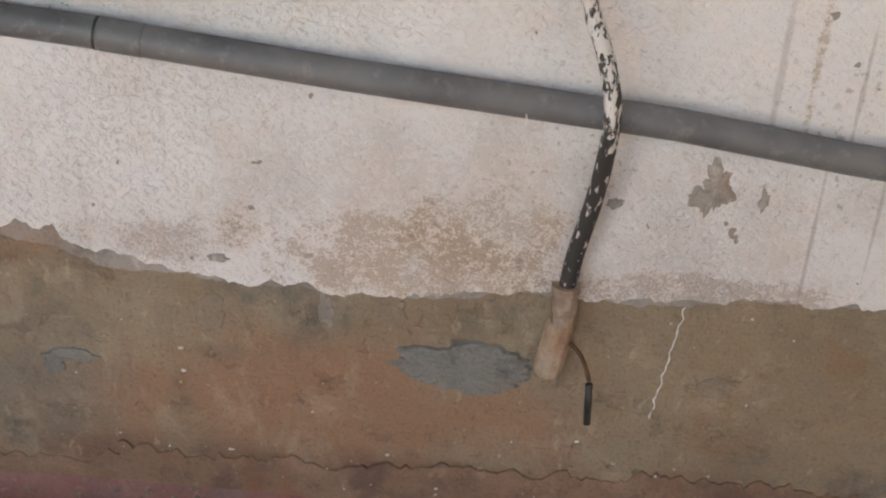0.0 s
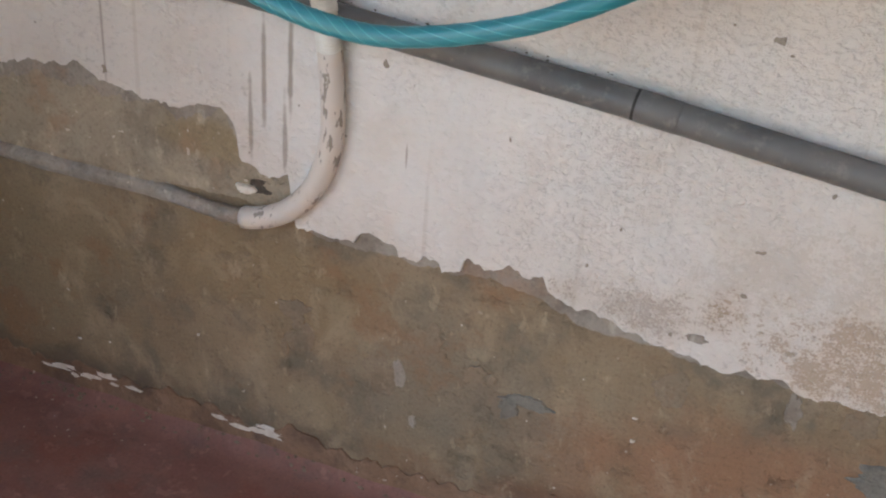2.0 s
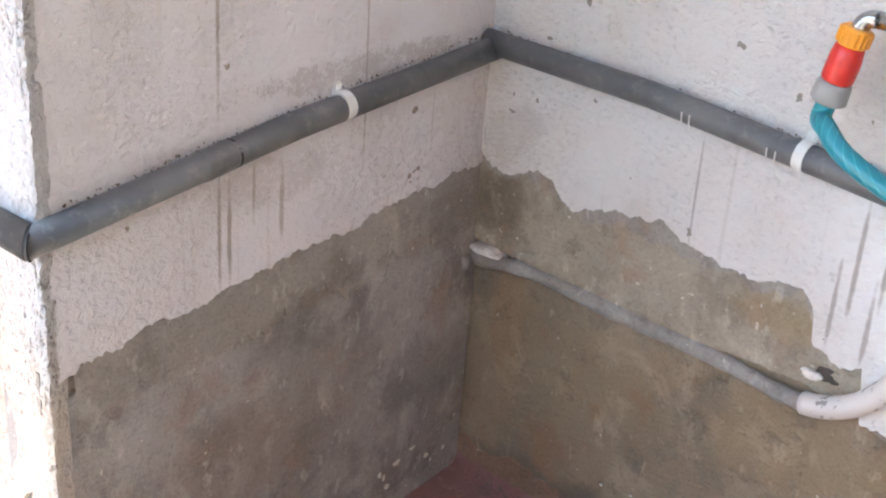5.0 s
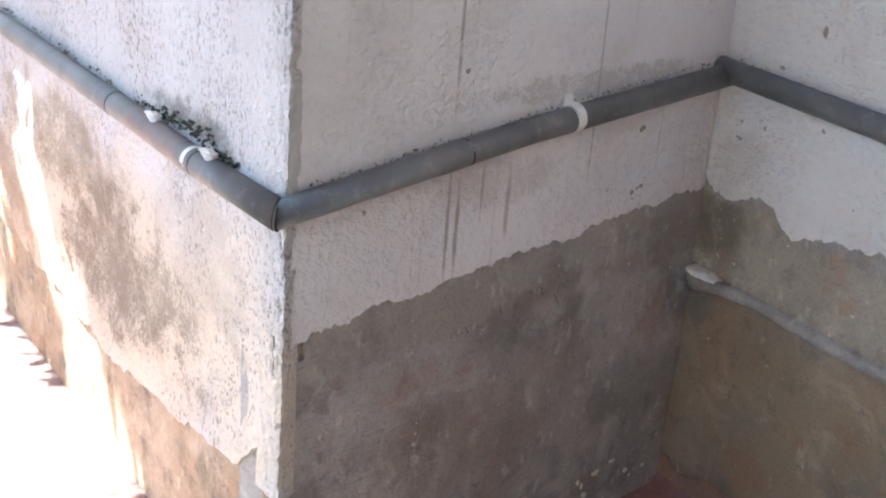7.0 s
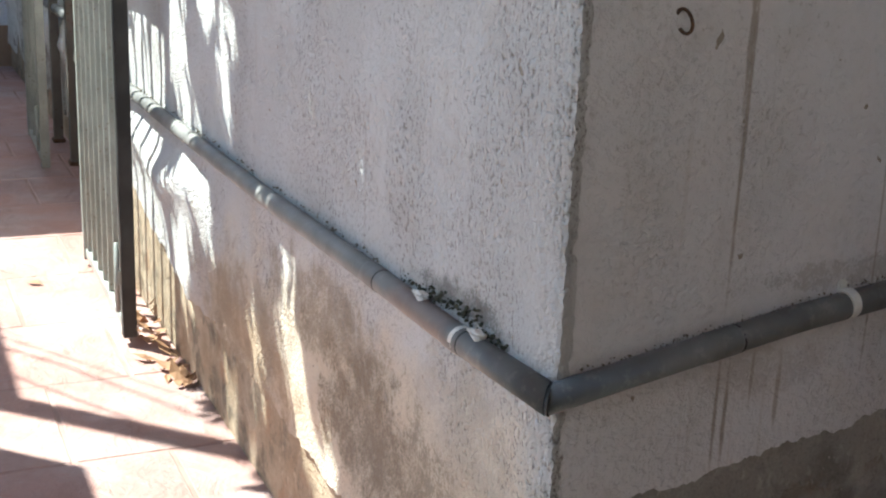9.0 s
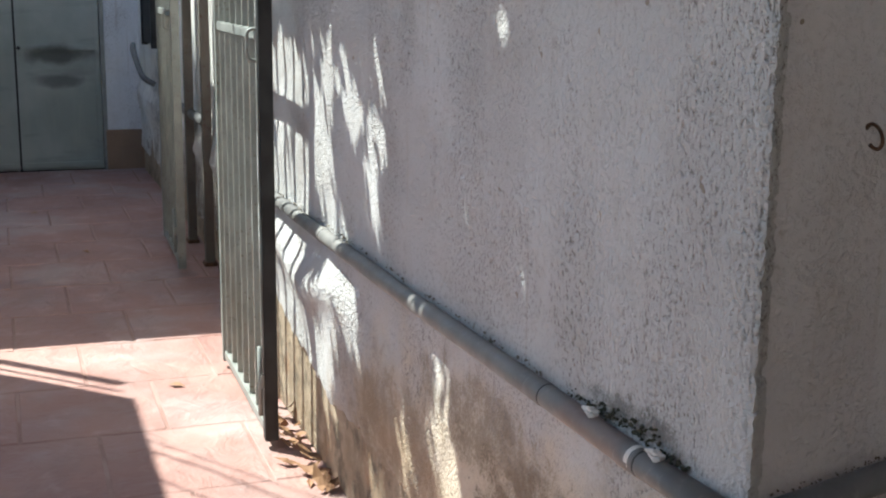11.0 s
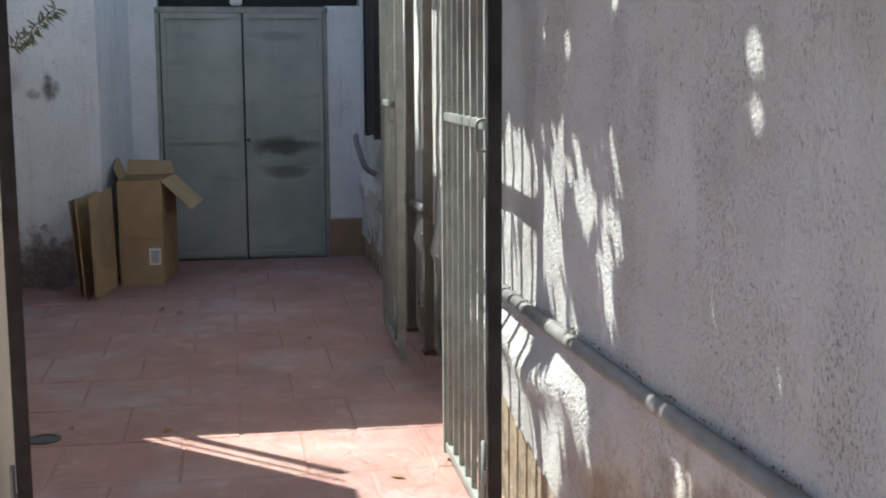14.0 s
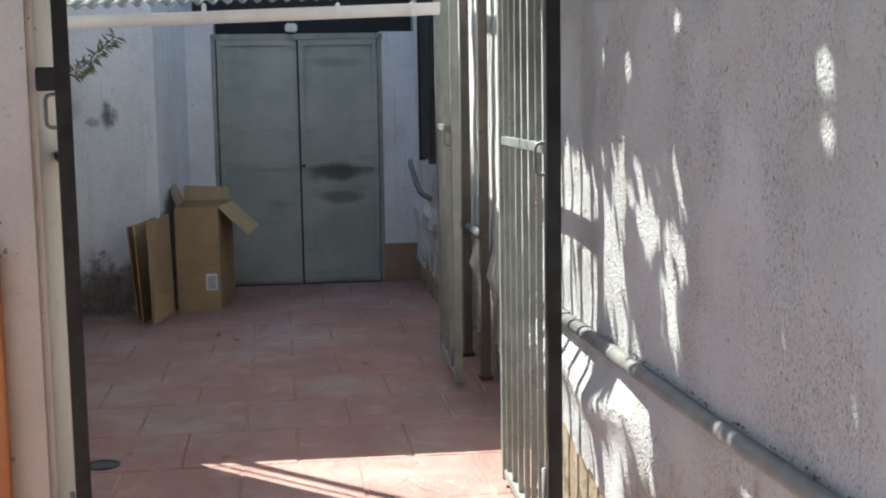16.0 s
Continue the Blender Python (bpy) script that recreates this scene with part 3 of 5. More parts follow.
coat("plaster_coat", on_a, -1.95, 3.2, low_a, lambda u: TOP, 0.0140, 0.005, 26, uneven(3.0, 0.004, 0.0015), M_PAINT_A, wall_a, "grainy white paint peeling along its lower edge")
coat("plaster_coat", on_b, 0.0, LEN_B + 0.005, low_b, lambda u: TOP, 0.0125, 0.006, 26, uneven(13.0, 0.004, 0.0015), M_PAINT_B, wall_b, "grainy white paint with dark run marks")
coat("plaster_coat", lambda u, z, out: Vector((u, YC2 - out, z)), DOOR_X + 0.01, X_END - 0.01, lambda u: 0.16 + rough(u, 91.0) * 3, lambda u: TOP, 0.010, 0.03, 30, bulge_c, M_PAINT_D, wall_d, "flaking whitewash, dirty at its foot")
coat("plaster_coat", on_c, X_END + 0.17, CC[0] + 0.009, low_c, lambda u: TOP, 0.016, 0.016, 60, bulge_c, M_PAINT_C, wall_c, "bulging white plaster, mouldy and broken at its foot")
# the arris of the corridor plaster: lumpy and broken along the outer corner
bm = bmesh.new()
arris = []
for i in range(620):
    z = 0.33 + 0.0035 * i
    edge = 0.019 + noise.noise((z * 14.0, 3.0, 0.0)) * 0.006 + noise.noise((z * 48.0, 6.0, 0.0)) * 0.006 + noise.noise((z * 130.0, 9.0, 0.0)) * 0.003
    row = []
    for k in range(13):
        x = CC[0] - 0.055 + (0.055 + edge) * k / 12
        lift = 0.0185 + bulge_c(x, z) + (noise.noise((x * 70, z * 50, 1.0)) * 0.0035 + noise.noise((x * 190, z * 150, 4.0)) * 0.002) * min(1.0, k / 3) - (0.004 if k == 0 else 0) - 0.006 * (k / 12) ** 6
        row.append(bm.verts.new((x, YC - lift, z)))
    row.append(bm.verts.new((CC[0] + edge - 0.002, YC - 0.004, z)))
    row.append(bm.verts.new((CC[0] + 0.004, YC + 0.022, z)))
    arris.append(row)
for a, b in zip(arris, arris[1:]):
    for k in range(len(a) - 1):
        bm.faces.new((a[k], a[k + 1], b[k + 1], b[k]))
link("plaster_arris", bm, M_PAINT_C, wall_c, "lumpy broken plaster edge of the outer corner")
# the older, beige render between the paint and the conduit
coat("render_coat", on_a, -1.945, -1.085, lambda u: 0.497 + rough(u, 60.0) * 0.5 + 0.012 * math.sin(u * 9), lambda u: along(EDGE_A, u) + 0.02, 0.0085, 0.006, 8, uneven(33.0, 0.003, 0.0015), M_CEMENT_MID, wall_a, "beige render laid bare where paint fell off")
coat("torn_edge", on_a, -1.945, -1.20, lambda u: along(EDGE_A, u) - 0.020 + rough(u, 77.0) * 1.8, lambda u: along(EDGE_A, u) + 0.03, 0.0105, 0.006, 3, uneven(3.0, 0.0, 0.001), M_EDGE, wall_a, "grey broken layer under the torn paint")
# a thin under layer that shows along the torn edges of the paint
coat("torn_edge", on_a, -1.08, 3.2, lambda u: along(TORN_A, u) - 0.008 + rough(u, 71.0) * 0.8, lambda u: along(EDGE_A, u) + 0.02, 0.003, 0.008, 2, uneven(3.0, 0.0, 0.001), M_EDGE, wall_a, "grey layer showing under torn paint")
coat("torn_edge", on_b, 0.0, LEN_B, lambda u: along(EDGE_B, u) - 0.022 + rough(u, 81.0) * 1.3, lambda u: along(EDGE_B, u) + 0.02, 0.0035, 0.008, 2, uneven(3.0, 0.0, 0.001), M_EDGE, wall_b, "grey layer showing under torn paint")

# rubble at the broken outer corner, a thicker skirt of cement, and an older ledge on the side wall
bm = box((0.054, 0.056, 0.82), (CC[0] - 0.030, YC + 0.024, 0.27), 0.006)
bmesh.ops.subdivide_edges(bm, edges=bm.edges[:], cuts=5, use_grid_fill=True)
for v in bm.verts:
    v.co += Vector((noise.noise(v.co * 22), noise.noise(v.co * 22 + Vector((5, 0, 0))), 0)) * 0.006
part("corner_chunk", box((0.020, 0.030, 0.075), (CC[0] - 0.004, YC - 0.003, 0.582), 0.005), M_EDGE, wall_c, "loose chunk of plaster at the corner")
part("corner_rubble", bm, M_CEMENT_C, wall_c, "crumbling rubble at the corner")
coat("skirt", on_a, -0.61, 3.2, lambda u: -0.03, lambda u: 0.085 + rough(u, 55.0) * 2.2 + 0.012 * math.sin(u * 4), 0.0035, 0.008, 6, uneven(8.0, 0.004, 0.003), M_SKIRT, wall_a, "dark red-brown cement skirt, ragged on top")
coat("skirt", on_a, -1.94, -0.60, lambda u: -0.03, lambda u: 0.045 + rough(u, 58.0) * 2.2, 0.003, 0.010, 5, uneven(8.0, 0.004, 0.003), M_SKIRT, wall_a, "dark red-brown cement skirt, ragged on top")
coat("cement_face", on_b, 0.012, LEN_B - 0.004, lambda u: -0.04, lambda u: along(EDGE_B, u) - 0.03, 0.004, 0.012, 44, uneven(43.0, 0.006, 0.002), M_CEMENT_B, wall_b, "uneven dark grey cement face")
coat("render_coat", on_b, 0.03, LEN_B, lambda u: along(EDGE_B, u) - 0.085 - 0.03 * u + rough(u, 63.0) * 3.2, lambda u: along(EDGE_B, u) + 0.01, 0.0085, 0.006, 6, uneven(43.0, 0.004, 0.0015), M_CEMENT_B2, wall_b, "older grey-brown render under the paint")
# floors
bm = bmesh.new()
nx, ny = 60, 26
grid = [[bm.verts.new((-2.1 + 5.3 * i / nx, 0.62 + 1.0 * j / ny, ZF + noise.noise((i * 0.3, j * 0.3, 2.0)) * 0.002 + 0.05 * max(0.0, 1 - (1.62 - (0.62 + 1.0 * j / ny)) / 0.03) ** 2)) for j in range(ny + 1)] for i in range(nx + 1)]
for i in range(nx):
    for j in range(ny):
        bm.faces.new((grid[i][j], grid[i + 1][j], grid[i + 1][j + 1], grid[i][j + 1]))
tagged(link("floor_recess", bm, M_RED, smooth=True), "worn dark red screed floor of the recess", "floor", kind="structure")
bm = box((120, 120, 0.2), (0, 0, ZF - 0.103))
ground = tagged(link("ground", bm, M_GROUT), "pink stamped concrete paving with dark joints", "paving", kind="structure")

# end wall of the corridor with its pilaster, lintel gap and block
def plain_wall(name, label, x0, x1, y0, y1, z0, z1, material):
    return tagged(link(name, box((x1 - x0, y1 - y0, z1 - z0), ((x0 + x1) / 2, (y0 + y1) / 2, (z0 + z1) / 2)), material), label, "wall", kind="structure")


plain_wall("wall_end_low_side", "white painted wall beside the metal door", DOOR_X - 0.3, DOOR_X + 0.02, -1.40, -0.90, -0.1, 2.20, M_LEFT)
plain_wall("wall_end_pier", "white painted pier beside the metal door", DOOR_X - 0.3, DOOR_X + 0.02, 0.475, YC2 + 0.1, -0.1, 2.10, M_LEFT)
# the shade of the gap over the door is this wall's colour
plain_wall("wall_end_back", "near-black wall standing for the shade above the metal door", DOOR_X - 0.6, DOOR_X - 0.3, -1.40, YC2 + 0.1, -0.1, TOP, M_DARK)
bm = bmesh.new()
plan = ((-10.08, -6.0), (-10.08, -1.287), (DOOR_X - 0.3, -1.085), (DOOR_X - 0.3, -6.0))
feet = [bm.verts.new((x, y, -0.1)) for x, y in plan]
heads = [bm.verts.new((x, y, TOP)) for x, y in plan]
bm.faces.new(feet)
bm.faces.new(heads)
for k in range(4):
    bm.faces.new((feet[k], feet[(k + 1) % 4], heads[(k + 1) % 4], heads[k]))
bmesh.ops.recalc_face_normals(bm, faces=bm.faces[:])
tagged(link("wall_yard", bm, M_LEFT), "white yard wall with mould stains at its foot", "wall", kind="structure")
base = tagged(link("trim", box((0.03, 0.33, 0.36), (DOOR_X + 0.03, 0.640, 0.13), 0.004), M_PILASTER), "brown painted plinth on the pier", "trim", kind="structure")


# ---- pipes on the walls ----
def pipe_run(name, label, points, radius, joints=(), open_end=False):
    """A grey drain pipe with visible sleeve joints; joints: places along the run, 0 to 1."""
    root = thing(name, label, "pipe", "grey drain pipe run")
    root.location = (0, 0, 0)
    line = [Vector(p) for p in points]
    part("barrel", tube(line, radius, 20, caps=not open_end), M_PVC, root, smooth=True)
    total = sum((b - a).length for a, b in zip(line, line[1:]))
    for j in joints:
        run, want = 0.0, j * total
        for a, b in zip(line, line[1:]):
            d = (b - a).length
            if run + d >= want:
                p, w = a + (b - a) * ((want - run) / d), (b - a).normalized()
                part("joint_gap", tube([p - w * 0.002, p + w * 0.002], radius * 1.012, 20), M_JOINT, root, "dark open joint")
                part("sleeve", tube([p + w * 0.003, p + w * 0.006, p + w * 0.060, p + w * 0.064], lambda t: radius * (1.03 if 0.05 < t < 0.95 else 1.0), 20), M_PVC, root, smooth=True)
                break
            run += d
    if open_end:
        a, b = line[0], line[1]
        w = (b - a).normalized()
        # the shade inside the pipe is the colour of this disc
        part("bore", tube([a + w * 0.001, a + w * 0.004], radius * 0.86, 20), M_JOINT, root, "near-black disc holding the shade of the open end")
    return root


R_PIPE = 0.0225
pipe_a = pipe_run("drain_pipe", "grey plastic drain pipe across the white recess wall", [(-1.925, 1.570, 0.915), (-1.55, 1.570, 0.908), (-1.262, 1.570, 0.886), (-0.57, 1.568, 0.828), (-0.233, 1.566, 0.792), (0.223, 1.566, 0.750), (0.455, 1.566, 0.717), (1.2, 1.566, 0.63)], R_PIPE, (0.437,))
pb0 = on_b(LEN_B - 0.005, 0.905, 0.030)
pipe_b = pipe_run("drain_pipe", "grey plastic drain pipe along the side wall", [pb0, on_b(0.44 + 0.0, 0.872, 0.030), on_b(-0.033, 0.826, 0.030)], R_PIPE, (0.665,))
pc = on_b(-0.035, 0.826, 0.030)
pipe_c = pipe_run("drain_pipe", "dusty grey plastic drain pipe along the corridor wall", [(pc.x + 0.002, YC - 0.033, 0.825), (-2.052, 0.570, 0.812), (-2.403, 0.570, 0.806), (-3.2, 0.570, 0.788), (-4.05, 0.572, 0.778), (-4.55, 0.574, 0.775), (-5.3, 0.575, 0.77)], R_PIPE, (0.075, 0.178, 0.65, 0.74))
PC = Vector((pc.x, YC - 0.033, 0.8255))
MITRE = (Vector((1, 0, 0)) + U_B).normalized()


def mitre(ob, lo, hi, d, off):
    """Slide the ring of vertices lo to hi along d on to the mitre plane, off metres past it."""
    for v in ob.data.vertices[lo:hi]:
        v.co += d * ((off - (v.co - PC).dot(MITRE)) / d.dot(MITRE))


barrel = pipe_c.children[0]
mitre(barrel, 0, 20, Vector((1, 0, 0)), -0.0028)
barrel = pipe_b.children[0]
count = len(barrel.data.vertices)
mitre(barrel, count - 20, count, U_B, 0.0028)
gap = part("corner_gap", tube([PC - Vector((0.02, 0, 0)), PC + Vector((0.02, 0, 0))], R_PIPE * 0.93, 20), M_JOINT, pipe_c, "dark open mitre joint")
mitre(gap, 0, 20, Vector((1, 0, 0)), -0.004)
mitre(gap, 20, 40, Vector((1, 0, 0)), 0.004)
part("corner_gap", tube([(-1.921, 1.566, 0.914), (-1.927, 1.573, 0.914)], R_PIPE * 1.04, 18), M_JOINT, pipe_a, "dark open mitre joint")


# grime, moss and crumbs that have gathered along the pipes
def crumbs(name, label, a, b, count, size, spread, material, seed):
    r = random.Random(seed)
    verts, faces = [], []
    a, b = Vector(a), Vector(b)
    for _ in range(count):
        c = a.lerp(b, r.random()) + Vector((r.gauss(0, spread), r.gauss(0, spread * 0.5), r.gauss(0, spread)))
        k = size * r.uniform(0.4, 1.6)
        n0 = len(verts)
        for d in ((1, 0, 0), (-1, 0, 0), (0, 1, 0), (0, -1, 0), (0, 0, 1), (0, 0, -1)):
            verts.append(c + Vector((d[0] * r.uniform(0.7, 1.8), d[1] * r.uniform(0.6, 1.2), d[2] * r.uniform(0.5, 1.1))) * k)
        for f in ((0, 2, 4), (2, 1, 4), (1, 3, 4), (3, 0, 4), (2, 0, 5), (1, 2, 5), (3, 1, 5), (0, 3, 5)):
            faces.append([n0 + v for v in f])
    me = bpy.data.meshes.new(name)
    me.from_pydata(verts, [], faces)
    me.materials.append(material)
    return tagged(new(name, me), label, "dirt", kind="stuff")


M_MOSS = plain("dark_moss", (0.035, 0.035, 0.022), (0.075, 0.07, 0.045), 60.0, 0.95)
M_CRUMB = plain("brown_crumb", (0.14, 0.115, 0.085), (0.25, 0.21, 0.16), 60.0, 0.95)
crumbs("moss", "dark moss and grime behind the corridor pipe", (-2.34, YC - 0.021, 0.836), (-1.93, YC - 0.021, 0.846), 150, 0.0030, 0.004, M_MOSS, 1)
crumbs("moss", "dark moss tufts above the corridor pipe", (-2.22, YC - 0.021, 0.852), (-2.02, YC - 0.021, 0.862), 40, 0.0036, 0.006, M_MOSS, 2)
crumbs("grime", "brown grime behind the corridor pipe", (-5.0, YC - 0.020, 0.795), (-2.3, YC - 0.020, 0.830), 150, 0.0026, 0.003, M_CRUMB, 3)
crumbs("grime", "dark grime behind the side pipe", on_b(0.03, 0.851, 0.015), on_b(0.52, 0.899, 0.015), 120, 0.0018, 0.0025, M_CRUMB, 4)
crumbs("grime", "dark grime behind the side pipe", on_b(0.50, 0.897, 0.015), on_b(LEN_B - 0.02, 0.929, 0.015), 110, 0.0018, 0.0025, M_CRUMB, 5)
crumbs("grime", "brown grime behind the recess pipe", (-1.90, YA - 0.017, 0.936), (-1.26, YA - 0.017, 0.908), 100, 0.0018, 0.0025, M_CRUMB, 6)
crumbs("grime", "brown grime behind the recess pipe", (-1.26, YA - 0.017, 0.908), (-0.57, YA - 0.017, 0.850), 50, 0.0018, 0.0025, M_CRUMB, 7)
crumbs("litter", "dark scraps along the foot of the yard wall", (-10.02, -1.95, ZF + 0.01), (-9.95, -1.35, ZF + 0.01), 26, 0.012, 0.03, M_CRUMB, 9)
crumbs("grime", "crumbs along the foot of the recess wall", (-1.90, YA - 0.035, 0.004), (0.7, YA - 0.035, 0.004), 260, 0.0032, 0.010, M_CRUMB, 8)
for x, z, h in ((-1.47, 0.893, 0.010), (-1.455, 0.889, 0.013), (-1.31, 0.872, 0.018), (-1.295, 0.868, 0.020), (-1.25, 0.862, 0.012), (0.02, 0.752, 0.008)):
    part("paint_drip", tube([(x, 1.5465, z + h), (x + 0.001, 1.5455, z), (x + 0.001, 1.5475, z - h)], 0.0014, 6), M_CHIP, pipe_a, "drip of white paint")
pipe_d = pipe_run("pipe_stub", "cut-off pipe end on the sunlit wall", [(-7.42, 0.725, 0.765), (-8.8, 0.725, 0.76)], 0.028, (), True)


def pipe_clip(p, axis, out):
    root = thing("pipe_clip", "white plastic clip round the grey drain pipe", "clip", "white pipe clips")
    a = Vector(axis).normalized()
    part("band", tube([Vector(p) - a * 0.009, Vector(p) - a * 0.008, Vector(p) + a * 0.008, Vector(p) + a * 0.009], R_PIPE * 1.10, 20), M_WHITE_PLASTIC, root, smooth=False)
    o = Vector(out)
    part("tab", box((0.018, 0.018, 0.022), Vector(p) - o * 0.018 + Vector((0, 0, 0.026)), 0.003), M_WHITE_PLASTIC, root)
    return root


pipe_clip((-1.258, 1.570, 0.886), (1, 0, -0.08), (0, -1, 0))
pipe_clip(on_b(0.555, 0.8815, 0.030), U_B + Vector((0, 0, 0.08)), N_B)
part("paint_ring", tube([(-2.050, 0.5702, 0.8122), (-2.062, 0.5702, 0.8120)], R_PIPE * 1.04, 20), M_CHIP, pipe_c, "ring of white paint")
# clumps of putty on the corridor pipe
for x, z in ((-2.00, 0.842), (-2.22, 0.837)):
    root = thing("putty_lump", "white crumbly putty lump stuck on the pipe", "putty", "putty lumps")
    bm = bmesh.new()
    bmesh.ops.create_icosphere(bm, subdivisions=3, radius=0.0085)
    for v in bm.verts:
        v.co = Vector((v.co.x * 1.9, v.co.y, v.co.z * 0.7)) * (1 + 1.1 * noise.noise(v.co * 150))
    bmesh.ops.translate(bm, vec=(x, 0.568, z), verts=bm.verts)
    part("lump", bm, M_CHIP, root)

# water conduit: rises from the wall base to the tap
conduit_line = smooth_line([on_b(LEN_B - 0.05, 0.462, 0.006), (-1.93, 1.588, 0.468), (-1.86, 1.586, 0.482), (-1.76, 1.593, 0.490), (-1.557, 1.599, 0.484), (-1.376, 1.598, 0.485), (-1.23, 1.588, 0.478), (-1.15, 1.580, 0.492), (-1.084, 1.576, 0.533), (-1.038, 1.574, 0.601), (-1.019, 1.572, 0.687), (-1.022, 1.564, 0.803), (-1.024, 1.548, 0.88), (-1.030, 1.532, 0.970)], 6)
conduit = thing("conduit", "ribbed conduit half buried in cement, painted white where it rises", "conduit")
cut = int(len(conduit_line) * 0.50)
part("buried_length", tube(conduit_line[:cut + 1], lambda t: 0.0155 + 0.004 * noise.noise((t * 9, 0.5, 0.2)) + 0.002 * noise.noise((t * 40, 1.5, 0.2)), 14), M_CEMENT_B2, conduit, "grey cement-smeared length", smooth=True)
part("painted_bend", tube(conduit_line[cut:-11], 0.0195, 16), M_CONDUIT_PAINTED, conduit, "white paint with worn specks", smooth=True)
top_line = conduit_line[-12:]
fine = []
for a, b in zip(top_line, top_line[1:]):
    for k in range(10):
        fine.append(a + (b - a) * k / 10)
part("ribbed_length", tube(fine, lambda t: 0.0188 + 0.0012 * math.sin(t * 2 * math.pi * 26), 18), M_WHITE_PLASTIC, conduit, "white ribbed length", smooth=True)
part("pipe_tail", tube([(-1.030, 1.532, 0.955), (-1.040, 1.516, 1.006)], 0.0165, 16), M_FLAKED, conduit, "black tail spattered with white paint", smooth=True)
blob("putty", on_a, -1.895, 0.496, 0.040, 0.010, 0.030, M_CHIP, conduit, "white putty smear", 4)


# ---- tap ----
def turned(p, d, profile, sides=20):
    """A turned body: profile rows of (place along d, radius)."""
    d = Vector(d).normalized()
    line = [Vector(p) + d * s for s, r in profile]
    bm = bmesh.new()
    up = Vector((0, 0, 1)) if abs(d.z) < 0.9 else Vector((1, 0, 0))
    side = d.cross(up).normalized()
    up = side.cross(d)
    rings = [[bm.verts.new(c + (side * math.cos(2 * math.pi * k / sides) + up * math.sin(2 * math.pi * k / sides)) * r) for k in range(sides)] for c, (s, r) in zip(line, profile)]
    for a, b in zip(rings, rings[1:]):
        for k in range(sides):
            bm.faces.new((a[k], a[(k + 1) % sides], b[(k + 1) % sides], b[k]))
    bm.faces.new(rings[0][::-1])
    bm.faces.new(rings[-1])
    bmesh.ops.recalc_face_normals(bm, faces=bm.faces[:])
    return bm


TAP = Vector((-1.062, 1.505, 1.122))
tap = thing("water_tap", "brass tee with a black stopcock and chrome elbow on a riser", "tap")
part("stopcock", turned(TAP + Vector((0.022, 0.008, -0.128)), (-0.02, -0.03, 1), ((0, 0.018), (0.004, 0.026), (0.030, 0.029), (0.034, 0.033), (0.066, 0.034), (0.070, 0.024), (0.100, 0.023), (0.110, 0.020)), 12), M_BLACK, tap, "grimy black stopcock")
part("tee", turned(TAP + Vector((0.014, 0, -0.040)), (0, 0, 1), ((0, 0.020), (0.006, 0.023), (0.03, 0.021), (0.055, 0.021), (0.07, 0.0235), (0.14, 0.0235))), M_BRASS, tap, "brass tee spattered with white paint", smooth=False)
part("tee_branch", turned(TAP + Vector((-0.036, 0, 0.004)), (1, 0, 0), ((0, 0.022), (0.012, 0.0225), (0.014, 0.019), (0.075, 0.019), (0.078, 0.0225), (0.095, 0.0225))), M_BRASS, tap)
part("black_nipple", turned(TAP + Vector((0.055, 0, 0.0)), (1, 0, -0.04), ((0, 0.017), (0.02, 0.019), (0.045, 0.019))), M_FLAKED, tap, "black nipple with white flakes")
part("valve_body", turned(TAP + Vector((0.098, 0, -0.002)), (1, 0, -0.05), ((0, 0.020), (0.004, 0.027), (0.05, 0.029), (0.07, 0.025), (0.12, 0.026), (0.124, 0.020), (0.30, 0.019)), 10), M_GREY_PLASTIC, tap, "dull grey valve body")
part("valve_neck", turned(TAP + Vector((0.148, -0.006, -0.010)), (0, -0.1, -1), ((0, 0.016), (0.026, 0.016), (0.030, 0.012), (0.042, 0.012)), 10), M_GREY_PLASTIC, tap)
lever = smooth_line([TAP + Vector((0.012, -0.034, -0.072)), TAP + Vector((0.050, -0.040, -0.080)), TAP + Vector((0.085, -0.038, -0.078)), TAP + Vector((0.115, -0.030, -0.060)), TAP + Vector((0.152, -0.020, -0.052))], 5)
part("lever", tube(lever, lambda t: 0.0065 + 0.003 * t, 10), M_LEVER, tap, "rusty red-brown lever", smooth=True)
part("lever_knob", turned(TAP + Vector((0.150, -0.022, -0.070)), (0, 0, 1), ((0, 0.010), (0.004, 0.015), (0.022, 0.015), (0.026, 0.010)), 8), M_LEVER, tap)
part("chrome_arm", turned(TAP + Vector((-0.035, 0, 0.004)), (-1, -0.02, 0.01), ((0, 0.014), (0.010, 0.016), (0.026, 0.013), (0.030, 0.016), (0.038, 0.0125), (0.062, 0.0125))), M_CHROME, tap, "worn chrome arm", smooth=True)
elbow = smooth_line([TAP + Vector((-0.094, -0.002, 0.005)), TAP + Vector((-0.106, -0.003, 0.003)), TAP + Vector((-0.115, -0.005, -0.006)), TAP + Vector((-0.118, -0.006, -0.020))], 5)
part("chrome_elbow", tube(elbow, 0.0125, 14), M_CHROME, tap, "worn chrome elbow", smooth=True)
HC = TAP + Vector((-0.118, -0.006, -0.010))
HD = Vector((-0.20, -0.04, -1)).normalized()
connector = thing("hose_connector", "orange and red quick connector with grey collar on the tap", "hose connector")
bm = turned(HC, HD, ((0, 0.019), (0.003, 0.0225), (0.024, 0.0225), (0.027, 0.020)), 24)
part("orange_nut", bm, M_ORANGE, connector, "ribbed orange nut")
